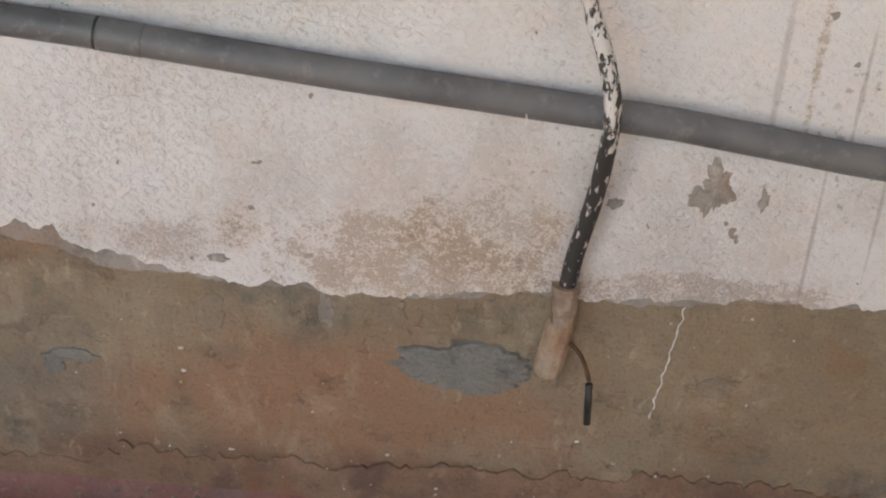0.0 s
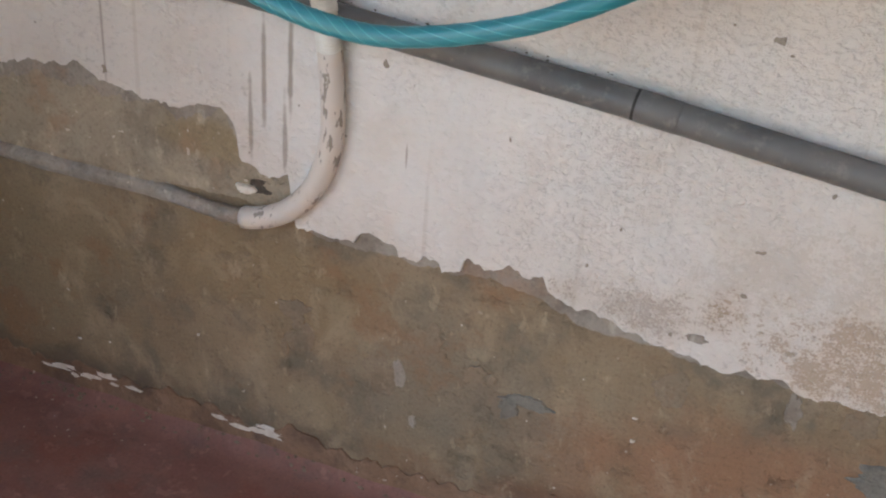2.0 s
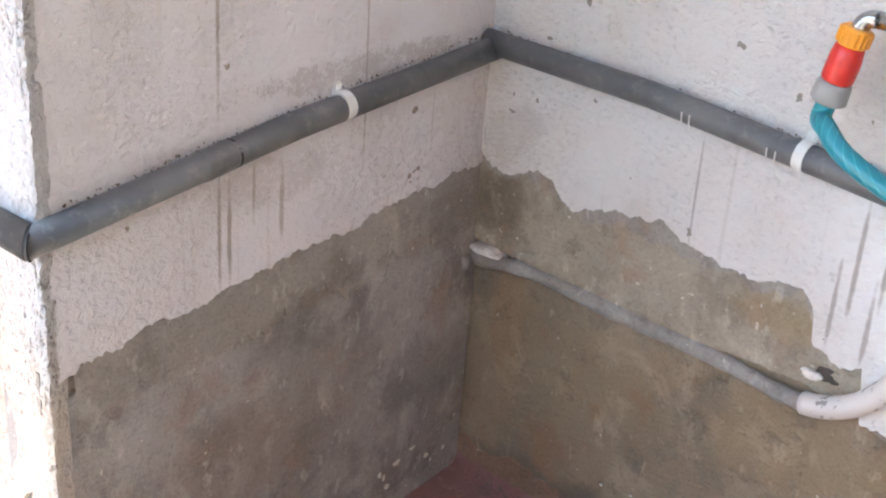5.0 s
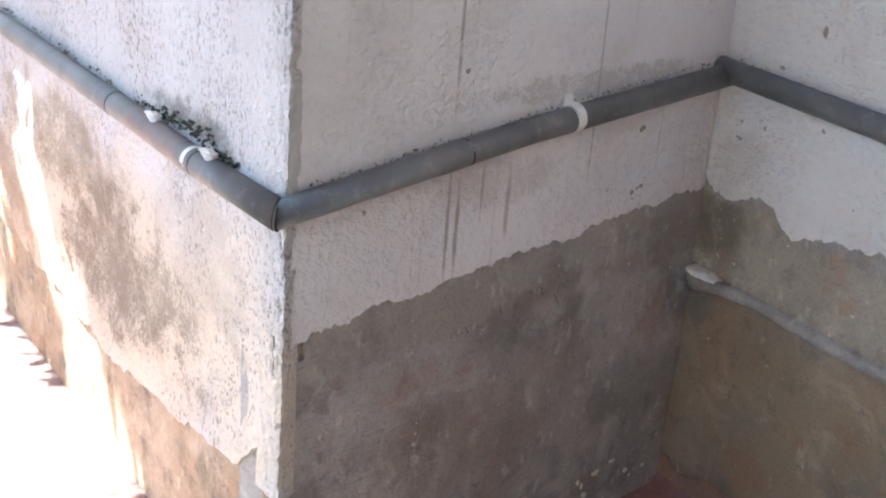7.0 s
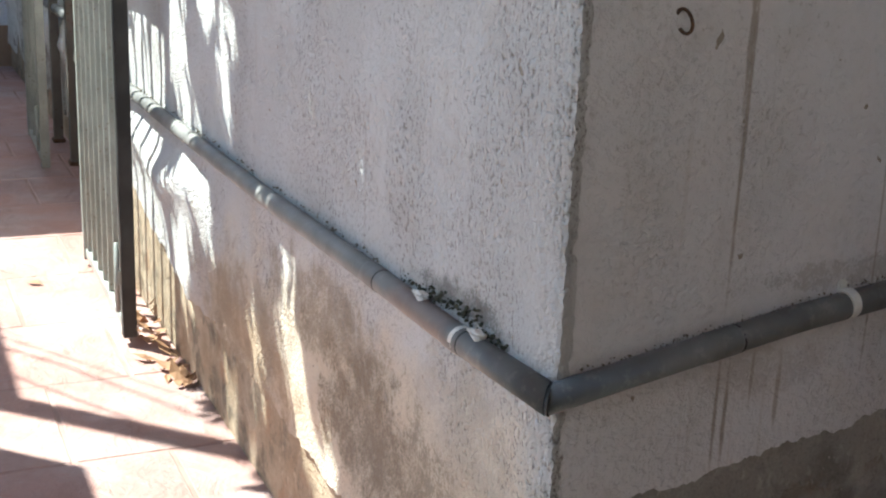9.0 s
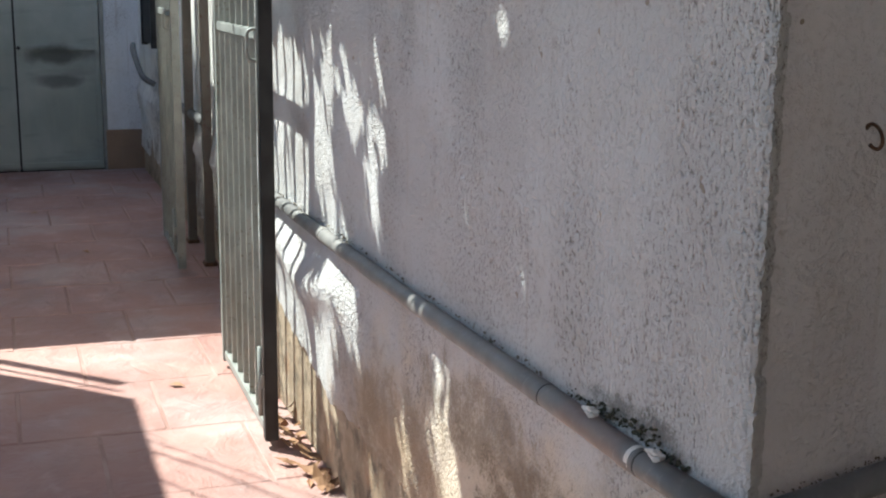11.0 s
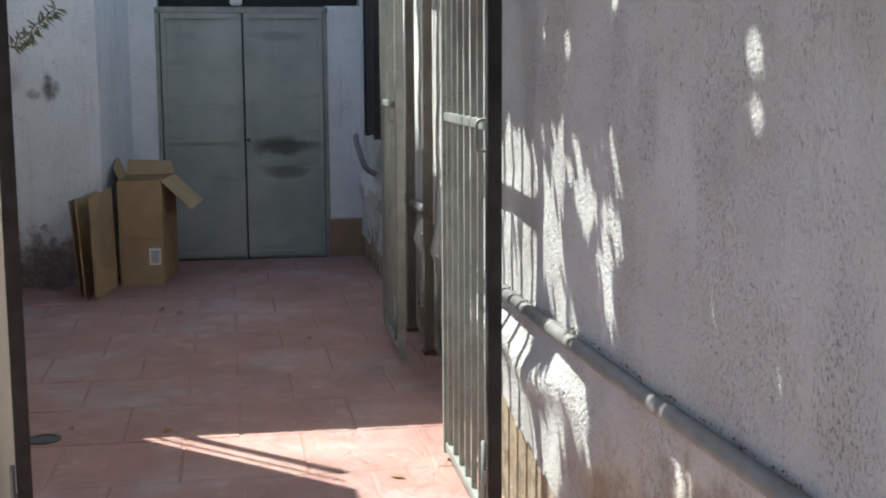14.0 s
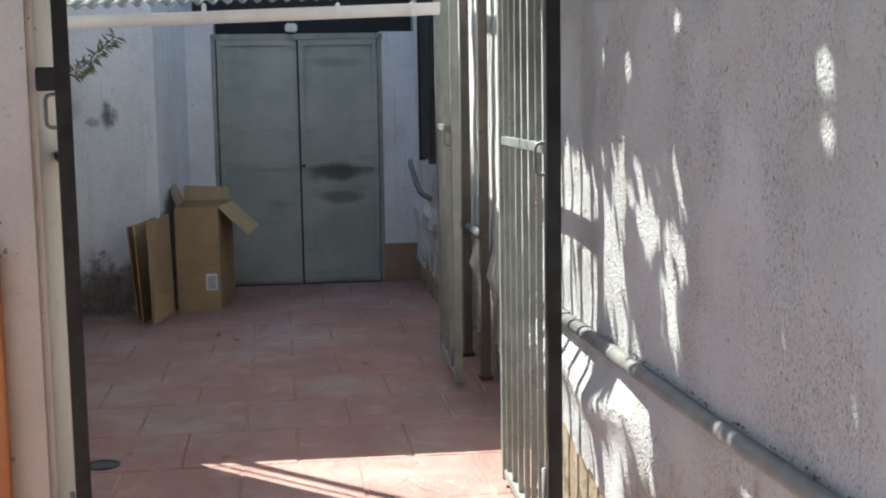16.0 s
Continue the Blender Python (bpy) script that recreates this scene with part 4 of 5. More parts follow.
for k in range(18):
    a = 2 * math.pi * k / 18
    s = HD.cross(Vector((0, 1, 0))).normalized()
    t2 = HD.cross(s)
    q = HC + HD * 0.0135 + (s * math.cos(a) + t2 * math.sin(a)) * 0.0222
    part("rib", turned(q - HD * 0.010, HD, ((0, 0.0022), (0.020, 0.0022)), 6), M_ORANGE, connector)
part("red_body", turned(HC + HD * 0.027, HD, ((0, 0.019), (0.002, 0.021), (0.02, 0.0235), (0.050, 0.0235), (0.054, 0.021))), M_RED_PLASTIC, connector, "red plastic body", smooth=True)
part("grey_collar", turned(HC + HD * 0.080, HD, ((0, 0.019), (0.003, 0.024), (0.008, 0.0255), (0.030, 0.0265), (0.034, 0.022))), M_GREY_PLASTIC, connector, "grey collar nut", smooth=True)
H0 = HC + HD * 0.108
hose_line = smooth_line([H0, H0 + HD * 0.03, (-1.185, 1.47, 0.972), (-1.140, 1.455, 0.945), (-1.055, 1.45, 0.915), (-0.965, 1.45, 0.899), (-0.88, 1.45, 0.899), (-0.76, 1.45, 0.927), (-0.647, 1.45, 0.972), (-0.52, 1.46, 1.05), (-0.40, 1.47, 1.18), (-0.33, 1.5, 1.35), (-0.32, 1.52, 1.55)], 10)
hose = thing("garden_hose", "teal braided garden hose hanging from the tap", "hose")
part("hose_body", tube(hose_line, 0.0148, 18), M_HOSE, hose, smooth=True)
for k in range(6):
    strand = []
    for i, p in enumerate(hose_line):
        d = (hose_line[min(i + 1, len(hose_line) - 1)] - hose_line[max(i - 1, 0)]).normalized()
        s = d.cross(Vector((0, 1, 0))).normalized()
        t2 = d.cross(s)
        a = 2 * math.pi * k / 6 + i * 0.35
        strand.append(p + (s * math.cos(a) + t2 * math.sin(a)) * 0.0144)
    part("thread", tube(strand, 0.0009, 5), M_HOSE_LINE, hose, "pale spiral thread", smooth=True)
# the stone basin's dark underside above the valve
basin = thing("sink_basin", "dark metal sink underside above the tap", "sink")
part("bowl", turned((-0.52, 1.32, 1.180), (0, 0, 1), ((0, 0.20), (0.01, 0.28), (0.05, 0.33), (0.16, 0.35), (0.17, 0.36)), 32), plain("dull_dark_metal", (0.16, 0.16, 0.17), (0.22, 0.22, 0.23), 6.0, 0.4, 0.6), basin, smooth=True)
part("waste", turned((-0.60, 1.42, 1.115), (0, 0, 1), ((0, 0.03), (0.02, 0.045), (0.075, 0.05)), 16), M_BLACK, basin)

# ---- black pipe at the start ----
bp = smooth_line([(0.055, 1.575, 1.12), (0.070, 1.555, 1.0), (0.089, 1.545, 0.918), (0.116, 1.522, 0.851), (0.131, 1.522, 0.780), (0.130, 1.545, 0.696), (0.122, 1.565, 0.616), (0.107, 1.575, 0.530), (0.101, 1.580, 0.470)], 8)
feed = thing("feed_pipe", "black pipe with flaking white paint bowed over the drain pipe", "pipe")
part("flexible_length", tube(bp, lambda t: 0.0102 + 0.0032 * t, 16), M_FLAKED, feed, smooth=True)
part("ferrule", turned((0.099, 1.580, 0.475), (0.03, 0, -1), ((0, 0.0215), (0.012, 0.022), (0.016, 0.019), (0.05, 0.0185), (0.056, 0.016), (0.072, 0.016)), 14), plain("painted_fitting", (0.42, 0.34, 0.26), (0.25, 0.18, 0.13), 45.0, 0.7, bump=0.3), feed, "cement-smeared fitting")
part("stub", turned((0.098, 1.585, 0.405), (-0.12, 0.1, -1), ((0, 0.017), (0.01, 0.022), (0.06, 0.023), (0.10, 0.024)), 12), cement_material("smeared_stub", ((0.34, 0.245, 0.165), (0.42, 0.32, 0.23), (0.27, 0.19, 0.12)), (), 0.2), feed, "stub plastered over with mortar")
wire = smooth_line([(0.112, 1.578, 0.372), (0.128, 1.566, 0.362), (0.140, 1.560, 0.340), (0.147, 1.558, 0.318)], 4)
part("wire", tube(wire, 0.0035, 8), M_RUST, feed, "rusty bent wire", smooth=True)
part("rod", tube([(0.148, 1.556, 0.312), (0.152, 1.556, 0.236)], 0.0058, 10), M_BLACK, feed, "short black rod", smooth=True)

# ---- scars and patches on the walls ----
patch = blob("mortar_patch", on_a, -0.045, 0.297, 0.112, 0.048, 0.007, M_PATCH, wall_a, "smeared patch of fresh grey mortar", 3, 0.28, 110)
for v in patch.data.vertices:
    v.co.y -= 0.004 * abs(noise.noise(Vector((v.co.x * 40, 0, v.co.z * 90))))
blob("bare_patch", on_a, 0.292, 0.650, 0.026, 0.042, 0.0160, M_EDGE, wall_a, "bare grey patch in the paint", 8, 0.7, 50)
blob("bare_patch", on_a, 0.272, 0.630, 0.020, 0.020, 0.0160, M_EDGE, wall_a, "bare grey patch in the paint", 18, 0.5)
blob("bare_patch", on_a, 0.155, 0.612, 0.012, 0.010, 0.0160, M_EDGE, wall_a, "bare grey patch in the paint", 12, 0.5)
blob("bare_patch", on_a, 0.36, 0.632, 0.007, 0.016, 0.0160, M_EDGE, wall_a, "bare grey patch in the paint", 15, 0.6)
blob("bare_patch", on_a, -0.42, 0.472, 0.022, 0.008, 0.0160, M_EDGE, wall_a, "bare grey patch in the paint", 22, 0.4)
blob("cement_scar", on_a, -0.67, 0.262, 0.045, 0.013, 0.004, M_PATCH, wall_a, "pale cement scar", 31, 0.4)
blob("cement_scar", on_a, -0.70, 0.240, 0.018, 0.020, 0.003, M_PATCH, wall_a, "pale cement scar", 35, 0.5)
crack = [Vector((0.253 + 0.027 * t / 40 + 0.006 * noise.noise((t * 0.35, 2, 0)), 1.5985, 0.221 + 0.216 * t / 40)) for t in range(41)]
part("filled_crack", tube(crack, lambda t: 0.0012 + 0.0016 * noise.noise((t * 21, 0, 0)), 8), M_CHIP, wall_a, "crack filled with white putty")
# specks of white paint and loose crumbs along the foot of the walls
chip_rng = random.Random(21)
for k in range(64):
    if k < 30:
        x, z = chip_rng.uniform(-1.66, -1.0), 0.030 + chip_rng.gauss(0, 0.004)
        ru, rz, spot = chip_rng.uniform(0.008, 0.030), chip_rng.uniform(0.003, 0.006), on_a
    elif k < 48:
        x, z = chip_rng.uniform(-1.7, 0.5), abs(chip_rng.gauss(0.10, 0.09)) + 0.01
        ru, rz = chip_rng.uniform(0.0015, 0.005), chip_rng.uniform(0.0012, 0.003)
        spot = on_a
    else:
        x, z = chip_rng.uniform(0.55, 0.98), abs(chip_rng.gauss(0.03, 0.05)) + 0.01
        ru, rz, spot = chip_rng.uniform(0.003, 0.013), chip_rng.uniform(0.003, 0.008), on_b
    blob("paint_fleck", spot, x, z, ru, rz, 0.003, M_CHIP, wall_a if spot is on_a else wall_b, "", 100 + k, 0.6, 10)
for x, z, ru, rz, m in ((-1.10, 0.315, 0.030, 0.022, 1), (-1.085, 0.265, 0.028, 0.026, 0), (-0.93, 0.235, 0.035, 0.035, 0), (-0.90, 0.245, 0.012, 0.030, 1), (-0.76, 0.285, 0.030, 0.018, 0), (-0.85, 0.33, 0.03, 0.03, 0),
                        (-0.26, 0.385, 0.014, 0.030, 1), (-0.44, 0.36, 0.030, 0.030, 0), (-1.12, 0.232, 0.008, 0.014, 1), (-0.87, 0.152, 0.007, 0.014, 1), (0.35, 0.29, 0.03, 0.02, 0), (-0.16, 0.39, 0.025, 0.025, 0)):
    blob("cement_scar", on_a, x, z, ru, rz, 0.0018, M_SCAR if not m or abs(x) > 1 else M_EDGE, wall_a, "pale cement scar", 300 + int(x * 100), 0.5, 26)
M_HOLE = cement_material("shaded_rubble", ((0.07, 0.06, 0.05), (0.11, 0.095, 0.08), (0.05, 0.042, 0.035)), (), 0.3, 1.0)
# hole where the conduit enters: a raised patch, with its shade in the colour
blob("hole", on_a, -1.165, 0.540, 0.062, 0.020, 0.0085, M_HOLE, wall_a, "hole knocked in the render, its shade put in as colour", 40, 0.4)
blob("hole_rubble", on_a, -1.185, 0.533, 0.018, 0.010, 0.016, M_CHIP, wall_a, "white rubble in the hole", 43, 0.4)
blob("hole_rubble", on_a, -1.125, 0.550, 0.030, 0.016, 0.012, M_CEMENT_MID, wall_a, "crumbled render in the hole", 47, 0.4)
hook = thing("wall_hook", "rusty round hook screwed into the white wall", "hook")
hk = [on_b(0.155, 1.34, 0.010) + U_B * (0.014 * math.sin(a)) + N_B * (0.014 - 0.011 * math.cos(a) * 0.6) + Vector((0, 0, 0.016 * math.cos(a))) for a in [i * 0.3 - 0.4 for i in range(16)]]
part("ring", tube(hk, 0.0026, 8), M_RUST, hook, smooth=True)
part("shank", tube([on_b(0.155, 1.34, 0.0), hk[0]], 0.003, 8), M_RUST, hook)


# ---- gates ----
def gate_leaf(name, label, x_free, y_free, x_hinge, y_hinge, top, slats, stile_material, grip_z=1.335):
    """A barred gate leaf standing open: stiles, rails, square bars, handle and bolt."""
    root = thing(name, label, "gate", "barred yard gates")
    a, b = Vector((x_free, y_free, 0)), Vector((x_hinge, y_hinge, 0))
    d = (b - a).normalized()
    turn = Matrix.Rotation(math.atan2(d.y, d.x), 4, "Z")
    foot = ZF + 0.03
    part("free_stile", box((0.045, 0.045, top - foot), a + Vector((0, 0, (top + foot) / 2)), 0.003, turn), stile_material, root, "black painted stile")
    part("hinge_stile", box((0.040, 0.040, top - foot), b + Vector((0, 0, (top + foot) / 2)), 0.003, turn), M_SLAT, root)
    length = (b - a).length
    for z in (foot + 0.03, 1.365, top - 0.03):
        part("rail", box((length - 0.04, 0.030, 0.034), (a + b) / 2 + Vector((0, 0, z)), 0.003, turn), M_SLAT, root)
    n = slats
    for k in range(n):
        p = a + d * (0.10 + (length - 0.16) * k / (n - 1))
        part("bar", box((0.014, 0.020, top - foot - 0.06), p + Vector((0, 0, (top + foot) / 2)), 0.002, turn), M_SLAT, root)
    out = Vector((d.y, -d.x, 0))
    if out.y > 0:
        out = -out
    h = a + d * 0.03
    grip = smooth_line([h + Vector((0, 0, grip_z + 0.05)), h + out * 0.045 + Vector((0, 0, grip_z + 0.045)), h + out * 0.050 + Vector((0, 0, grip_z)), h + out * 0.045 + Vector((0, 0, grip_z - 0.045)), h + Vector((0, 0, grip_z - 0.05))], 4)
    part("handle", tube(grip, 0.006, 8), M_SLAT, root, "bent rod handle", smooth=True)
    part("drop_bolt", tube([a + out * 0.034 + Vector((0, 0, 0.10)), a + out * 0.034 + Vector((0, 0, 0.34))], 0.008, 8), M_SLAT, root, smooth=True)
    part("bolt_plate", box((0.035, 0.012, 0.05), a + out * 0.028 + Vector((0, 0, 0.22)), 0.002, turn), M_SLAT, root)
    return root


gate_leaf("gate_leaf", "open barred steel gate leaf with black end stile beside the wall", -4.42, 0.468, -5.38, 0.485, 2.45, 7, M_STEEL_DARK)
gate_leaf("gate_leaf", "farther open barred steel gate leaf along the wall", -7.12, 0.537, -8.03, 0.570, 2.45, 5, M_SLAT)
left = gate_leaf("gate_leaf", "open barred gate leaf seen edge on with black stile", -4.45, -1.015, -5.40, -1.225, 2.45, 2, M_STEEL_DARK, 1.51)
part("lock_case", box((0.05, 0.06, 0.07), (-4.455, -1.06, 1.605), 0.004), M_STEEL_DARK, left, "black lock case")
for x, y in ((-7.96, 0.715), (-7.30, 0.715)):
    root = thing("gate_post", "brown-grey steel gate post rusted at its foot", "post", "gate posts")
    part("shaft", box((0.06, 0.05, 2.5), (x, y, 1.23), 0.004), plain("rusted_post", (0.13, 0.115, 0.10), (0.18, 0.155, 0.135), 6.0, 0.7, 0.1, 0.3, (0.10, 0.05, 0.03)), root)
    part("foot_plate", box((0.09, 0.07, 0.02), (x, y, ZF + 0.010), 0.003), M_RUST, root)

# ---- ribbed edge of the hollow clay blocks where the plaster ends ----
bm = bmesh.new()
z = 0.02
while z < 2.9:
    box((0.05, 0.030, 0.019), (X_END + 0.145 + 0.004 * math.sin(z * 40), YC - 0.014, z + 0.012), 0.0, None, bm)
    z += 0.027
M_CLAY = plain("orange_clay", (0.50, 0.21, 0.10), (0.62, 0.34, 0.20), 18.0, 0.9, bump=0.4)
part("clay_block_edge", bm, M_CLAY, wall_c, "ribbed orange clay block edge")["kind"] = "stuff"

# ---- pillar beside the left leaf ----
pillar = thing("gate_pillar", "cream painted pillar behind the gate leaf", "pillar")
part("shaft", box((0.36, 0.50, 3.0), (-4.62, -1.345, 1.48), 0.02), M_CREAM, pillar)
board = thing("board", "orange wooden board leaning on the pillar", "board")
part("panel", box((0.03, 0.30, 1.146), (-4.40, -1.367, 0.553), 0.004), M_ORANGE_WOOD, board)


# ---- unseen pole behind the gate wall, added for its band of shade ----
pole = thing("utility_pole", "unseen grey steel pole added for its shadow on the paving", "pole")
part("shaft", tube([(-5.40, -1.36, ZF), (-5.40, -1.36, 5.0)], 0.055, 12), M_SLAT, pole, smooth=True)
part("cap", tube([(-5.40, -1.36, 5.0), (-5.40, -1.36, 5.03)], 0.065, 12), M_SLAT, pole)

# ---- metal double door ----
door = thing("door_1", "grey-green sheet steel double door with smudged middle", "door", kind="structure")
for y0, y1, nm in ((-0.885, -0.235, "leaf"), (-0.215, 0.455, "leaf")):
    yc, w = (y0 + y1) / 2, y1 - y0
    leaf = part(nm, box((0.03, w - 0.01, 2.05), (DOOR_X, yc, 1.01), 0.003), M_DOOR, door)
    for z in (0.03, 0.99, 2.015):
        part("rail", box((0.022, w - 0.02, 0.045), (DOOR_X + 0.026, yc, z), 0.003), M_DOOR, leaf)
    for y in (y0 + 0.03, y1 - 0.03):
        part("stile", box((0.022, 0.040, 2.03), (DOOR_X + 0.0255, y, 1.01), 0.003), M_DOOR, leaf)
part("meeting_bead", box((0.03, 0.022, 2.05), (DOOR_X + 0.034, -0.232, 1.01), 0.005), M_DOOR, door)
part("meeting_gap", box((0.012, 0.012, 2.05), (DOOR_X + 0.026, -0.208, 1.01)), M_JOINT, door, "dark gap between the leaves")
part("threshold_gap", box((0.02, 1.34, 0.02), (DOOR_X + 0.004, -0.215, ZF + 0.008)), M_JOINT, door)
part("head_frame", box((0.06, 1.42, 0.05), (DOOR_X, -0.215, 2.065), 0.004), M_SLAT, door)
for y in (-0.905, 0.47):
    part("jamb", box((0.06, 0.035, 2.09), (DOOR_X, y, 1.02), 0.003), M_SLAT, door)
part("handle", turned((DOOR_X + 0.03, -0.185, 0.99), (1, 0, 0), ((0, 0.020), (0.006, 0.020), (0.008, 0.011), (0.030, 0.008), (0.034, 0.014), (0.045, 0.012)), 12), M_BLACK, door, "dark knob")
part("lock_plate", box((0.006, 0.030, 0.07), (DOOR_X + 0.031, -0.185, 0.925), 0.002), M_BLACK, door)
lamp = thing("wall_lamp", "small white lamp fitting above the metal door", "lamp")
part("base", turned((DOOR_X + 0.00, -0.26, 2.135), (1, 0, 0), ((0, 0.03), (0.01, 0.03), (0.012, 0.02), (0.03, 0.02)), 14), M_WHITE_PLASTIC, lamp)
part("shade", box((0.07, 0.10, 0.07), (DOOR_X + 0.06, -0.26, 2.135), 0.012), M_WHITE_PLASTIC, lamp)
win = thing("window_1", "window in the corridor wall, its shade a near-black panel", "window", kind="structure")
# flat near-black panel; the opening's shade is in its colour
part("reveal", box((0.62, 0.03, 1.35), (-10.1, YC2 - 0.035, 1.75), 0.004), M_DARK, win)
for x in (-10.42, -9.78):
    part("window_frame", box((0.03, 0.05, 1.40), (x, YC2 - 0.04, 1.75), 0.003), M_STEEL_DARK, win)
rail = thing("wall_rail", "bent grey pipe rail on the corridor wall", "rail")
part("bar", tube(smooth_line([(-11.0, 0.70, 1.02), (-10.6, 0.66, 1.0), (-10.2, 0.64, 0.95), (-9.95, 0.66, 0.84), (-9.9, 0.74, 0.78)], 5), 0.022, 10), M_PVC, rail, smooth=True)

# ---- gutter and roof ----
gutter = thing("roof_gutter", "white enamelled gutter hung under corrugated roofing", "gutter")
bm = bmesh.new()
prof = [(0.045 * math.cos(a), 0.042 * math.sin(a)) for a in [math.pi + math.pi * i / 10 for i in range(11)]]
prof = [(-0.045, 0.012)] + prof + [(0.045, 0.012), (0.051, 0.016), (0.051, 0.006)]
GX, GZ = -6.78, 1.982
ends = []
for y, dz in ((-2.3, -0.085), (0.42, 0.0)):
    ends.append([bm.verts.new((GX + px, y, GZ + pz + dz)) for px, pz in prof])
for k in range(len(prof) - 1):
    bm.faces.new((ends[0][k], ends[0][k + 1], ends[1][k + 1], ends[1][k]))
bm.faces.new(ends[1])
bm.faces.new(ends[0][::-1])
part("trough", bm, M_GUTTER, gutter)
for y in (-0.72, -0.08, 0.28):
    part("bracket", box((0.108, 0.018, 0.064), (GX + 0.002, y, GZ - 0.014), 0.004), M_GUTTER, gutter)
roof = thing("corrugated_roof", "grey corrugated fibreglass roof over the end of the corridor", "roof")
bm = bmesh.new()
n = 240
rows = []
for x, z in ((GX + 0.03, GZ + 0.062), (GX - 1.25, GZ + 0.33)):
    rows.append([bm.verts.new((x, -3.2 + 3.40 * i / n, z + 0.031 * (-3.62 + 3.40 * i / n) + 0.014 * math.sin(i / n * 3.66 / 0.076 * 2 * math.pi))) for i in range(n + 1)])
for i in range(n):
    bm.faces.new((rows[0][i], rows[0][i + 1], rows[1][i + 1], rows[1][i]))
sheet = part("sheet", bm, M_FIBRE, roof, smooth=True)
mod = sheet.modifiers.new("thickness", "SOLIDIFY")
mod.thickness = 0.004


# ---- cardboard boxes ----
def card(verts, thick, material, name, parent, label=""):
    """A sheet of board through four corners, with thickness."""
    bm = bmesh.new()
    v = [Vector(p) for p in verts]
    nrm = (v[1] - v[0]).cross(v[3] - v[0]).normalized() * thick
    lo = [bm.verts.new(p) for p in v]
    hi = [bm.verts.new(p + nrm) for p in v]
    bm.faces.new(lo[::-1])
    bm.faces.new(hi)
    for i in range(4):
        bm.faces.new((lo[i], lo[(i + 1) % 4], hi[(i + 1) % 4], hi[i]))
    bmesh.ops.recalc_face_normals(bm, faces=bm.faces[:])
    return part(name, bm, material, parent, label)


BX0, BX1, BY0, BY1, BZ = -10.62, -10.0, -1.17, -0.86, 0.76
carton = thing("cardboard_box", "tall brown cardboard box with open flaps and a white label", "box", "cardboard")
card([(BX1, BY0, ZF), (BX1, BY1, ZF), (BX1, BY1, BZ), (BX1, BY0, BZ)], 0.006, M_CARD, "front_side", carton)
card([(BX1, BY1, ZF), (BX0, BY1 + 0.08, ZF), (BX0, BY1 + 0.08, BZ), (BX1, BY1, BZ)], 0.006, M_CARD, "long_side", carton)
card([(BX0, BY1 + 0.08, ZF), (BX0, BY0 + 0.02, ZF), (BX0, BY0 + 0.02, BZ), (BX0, BY1 + 0.08, BZ)], 0.006, M_CARD, "rear_side", carton)
card([(BX0, BY0 + 0.02, ZF), (BX1, BY0, ZF), (BX1, BY0, BZ), (BX0, BY0 + 0.02, BZ)], 0.006, M_CARD, "near_side", carton)
card([(BX1 - 0.005, BY1 + 0.003, BZ), (BX0, BY1 + 0.083, BZ), (BX0 + 0.02, BY1 + 0.30, BZ - 0.20), (BX1 - 0.02, BY1 + 0.22, BZ - 0.22)], 0.006, M_CARD_IN, "flap", carton)
card([(BX0, BY0 + 0.02, BZ), (BX0, BY1 + 0.08, BZ), (BX0 - 0.05, BY1 + 0.06, BZ + 0.10), (BX0 - 0.05, BY0 + 0.03, BZ + 0.12)], 0.006, M_CARD, "flap", carton)
card([(BX1 - 0.15, BY0, BZ), (BX0, BY0 + 0.02, BZ), (BX0 + 0.02, BY0 - 0.04, BZ + 0.14), (BX1 - 0.17, BY0 - 0.04, BZ + 0.10)], 0.006, M_CARD, "flap", carton)
part("fold_line", box((0.003, BY1 - BY0 - 0.02, 0.006), (BX1 + 0.006, (BY0 + BY1) / 2, 0.325), 0.001), M_GROUT, carton)
lab = part("sticker", box((0.002, 0.085, 0.125), (BX1 + 0.0085, -0.918, 0.195)), M_PAPER, carton, "white paper label with grey print")
for k in range(6):
    part("print_bar", box((0.002, 0.060, 0.010), (BX1 + 0.0105, -0.918, 0.152 + k * 0.016)), M_INK, lab)
flat = thing("folded_carton", "flattened brown cardboard leaning beside the box", "cardboard", "cardboard")
for k, (x, y, lean) in enumerate(((-9.40, -1.30, 0.0), (-9.52, -1.385, 0.02), (-9.62, -1.43, 0.03))):
    w = 0.55
    card([(x, y, ZF), (x - w, y + 0.10, ZF), (x - w, y + 0.08 - lean, 0.72 - 0.03 * k), (x, y - 0.02 - lean, 0.70 - 0.02 * k)], 0.010, M_CARD if k != 1 else M_CARD_IN, "sheet", flat)
card([(-9.395, -1.288, ZF + 0.02), (-9.85, -1.205, ZF + 0.02), (-9.85, -1.207, 0.12), (-9.40, -1.288, 0.22)], 0.008, M_CARD_IN, "lower_flap", flat)

# ---- floor drain, fallen leaves ----
drain = thing("floor_drain", "dark round drain grate in the paving", "drain")
part("grate", turned((-5.97, -1.18, ZF - 0.003), (0, 0, 1), ((0, 0.075), (0.010, 0.075), (0.012, 0.06), (0.008, 0.055)), 20), M_BLACK, drain)


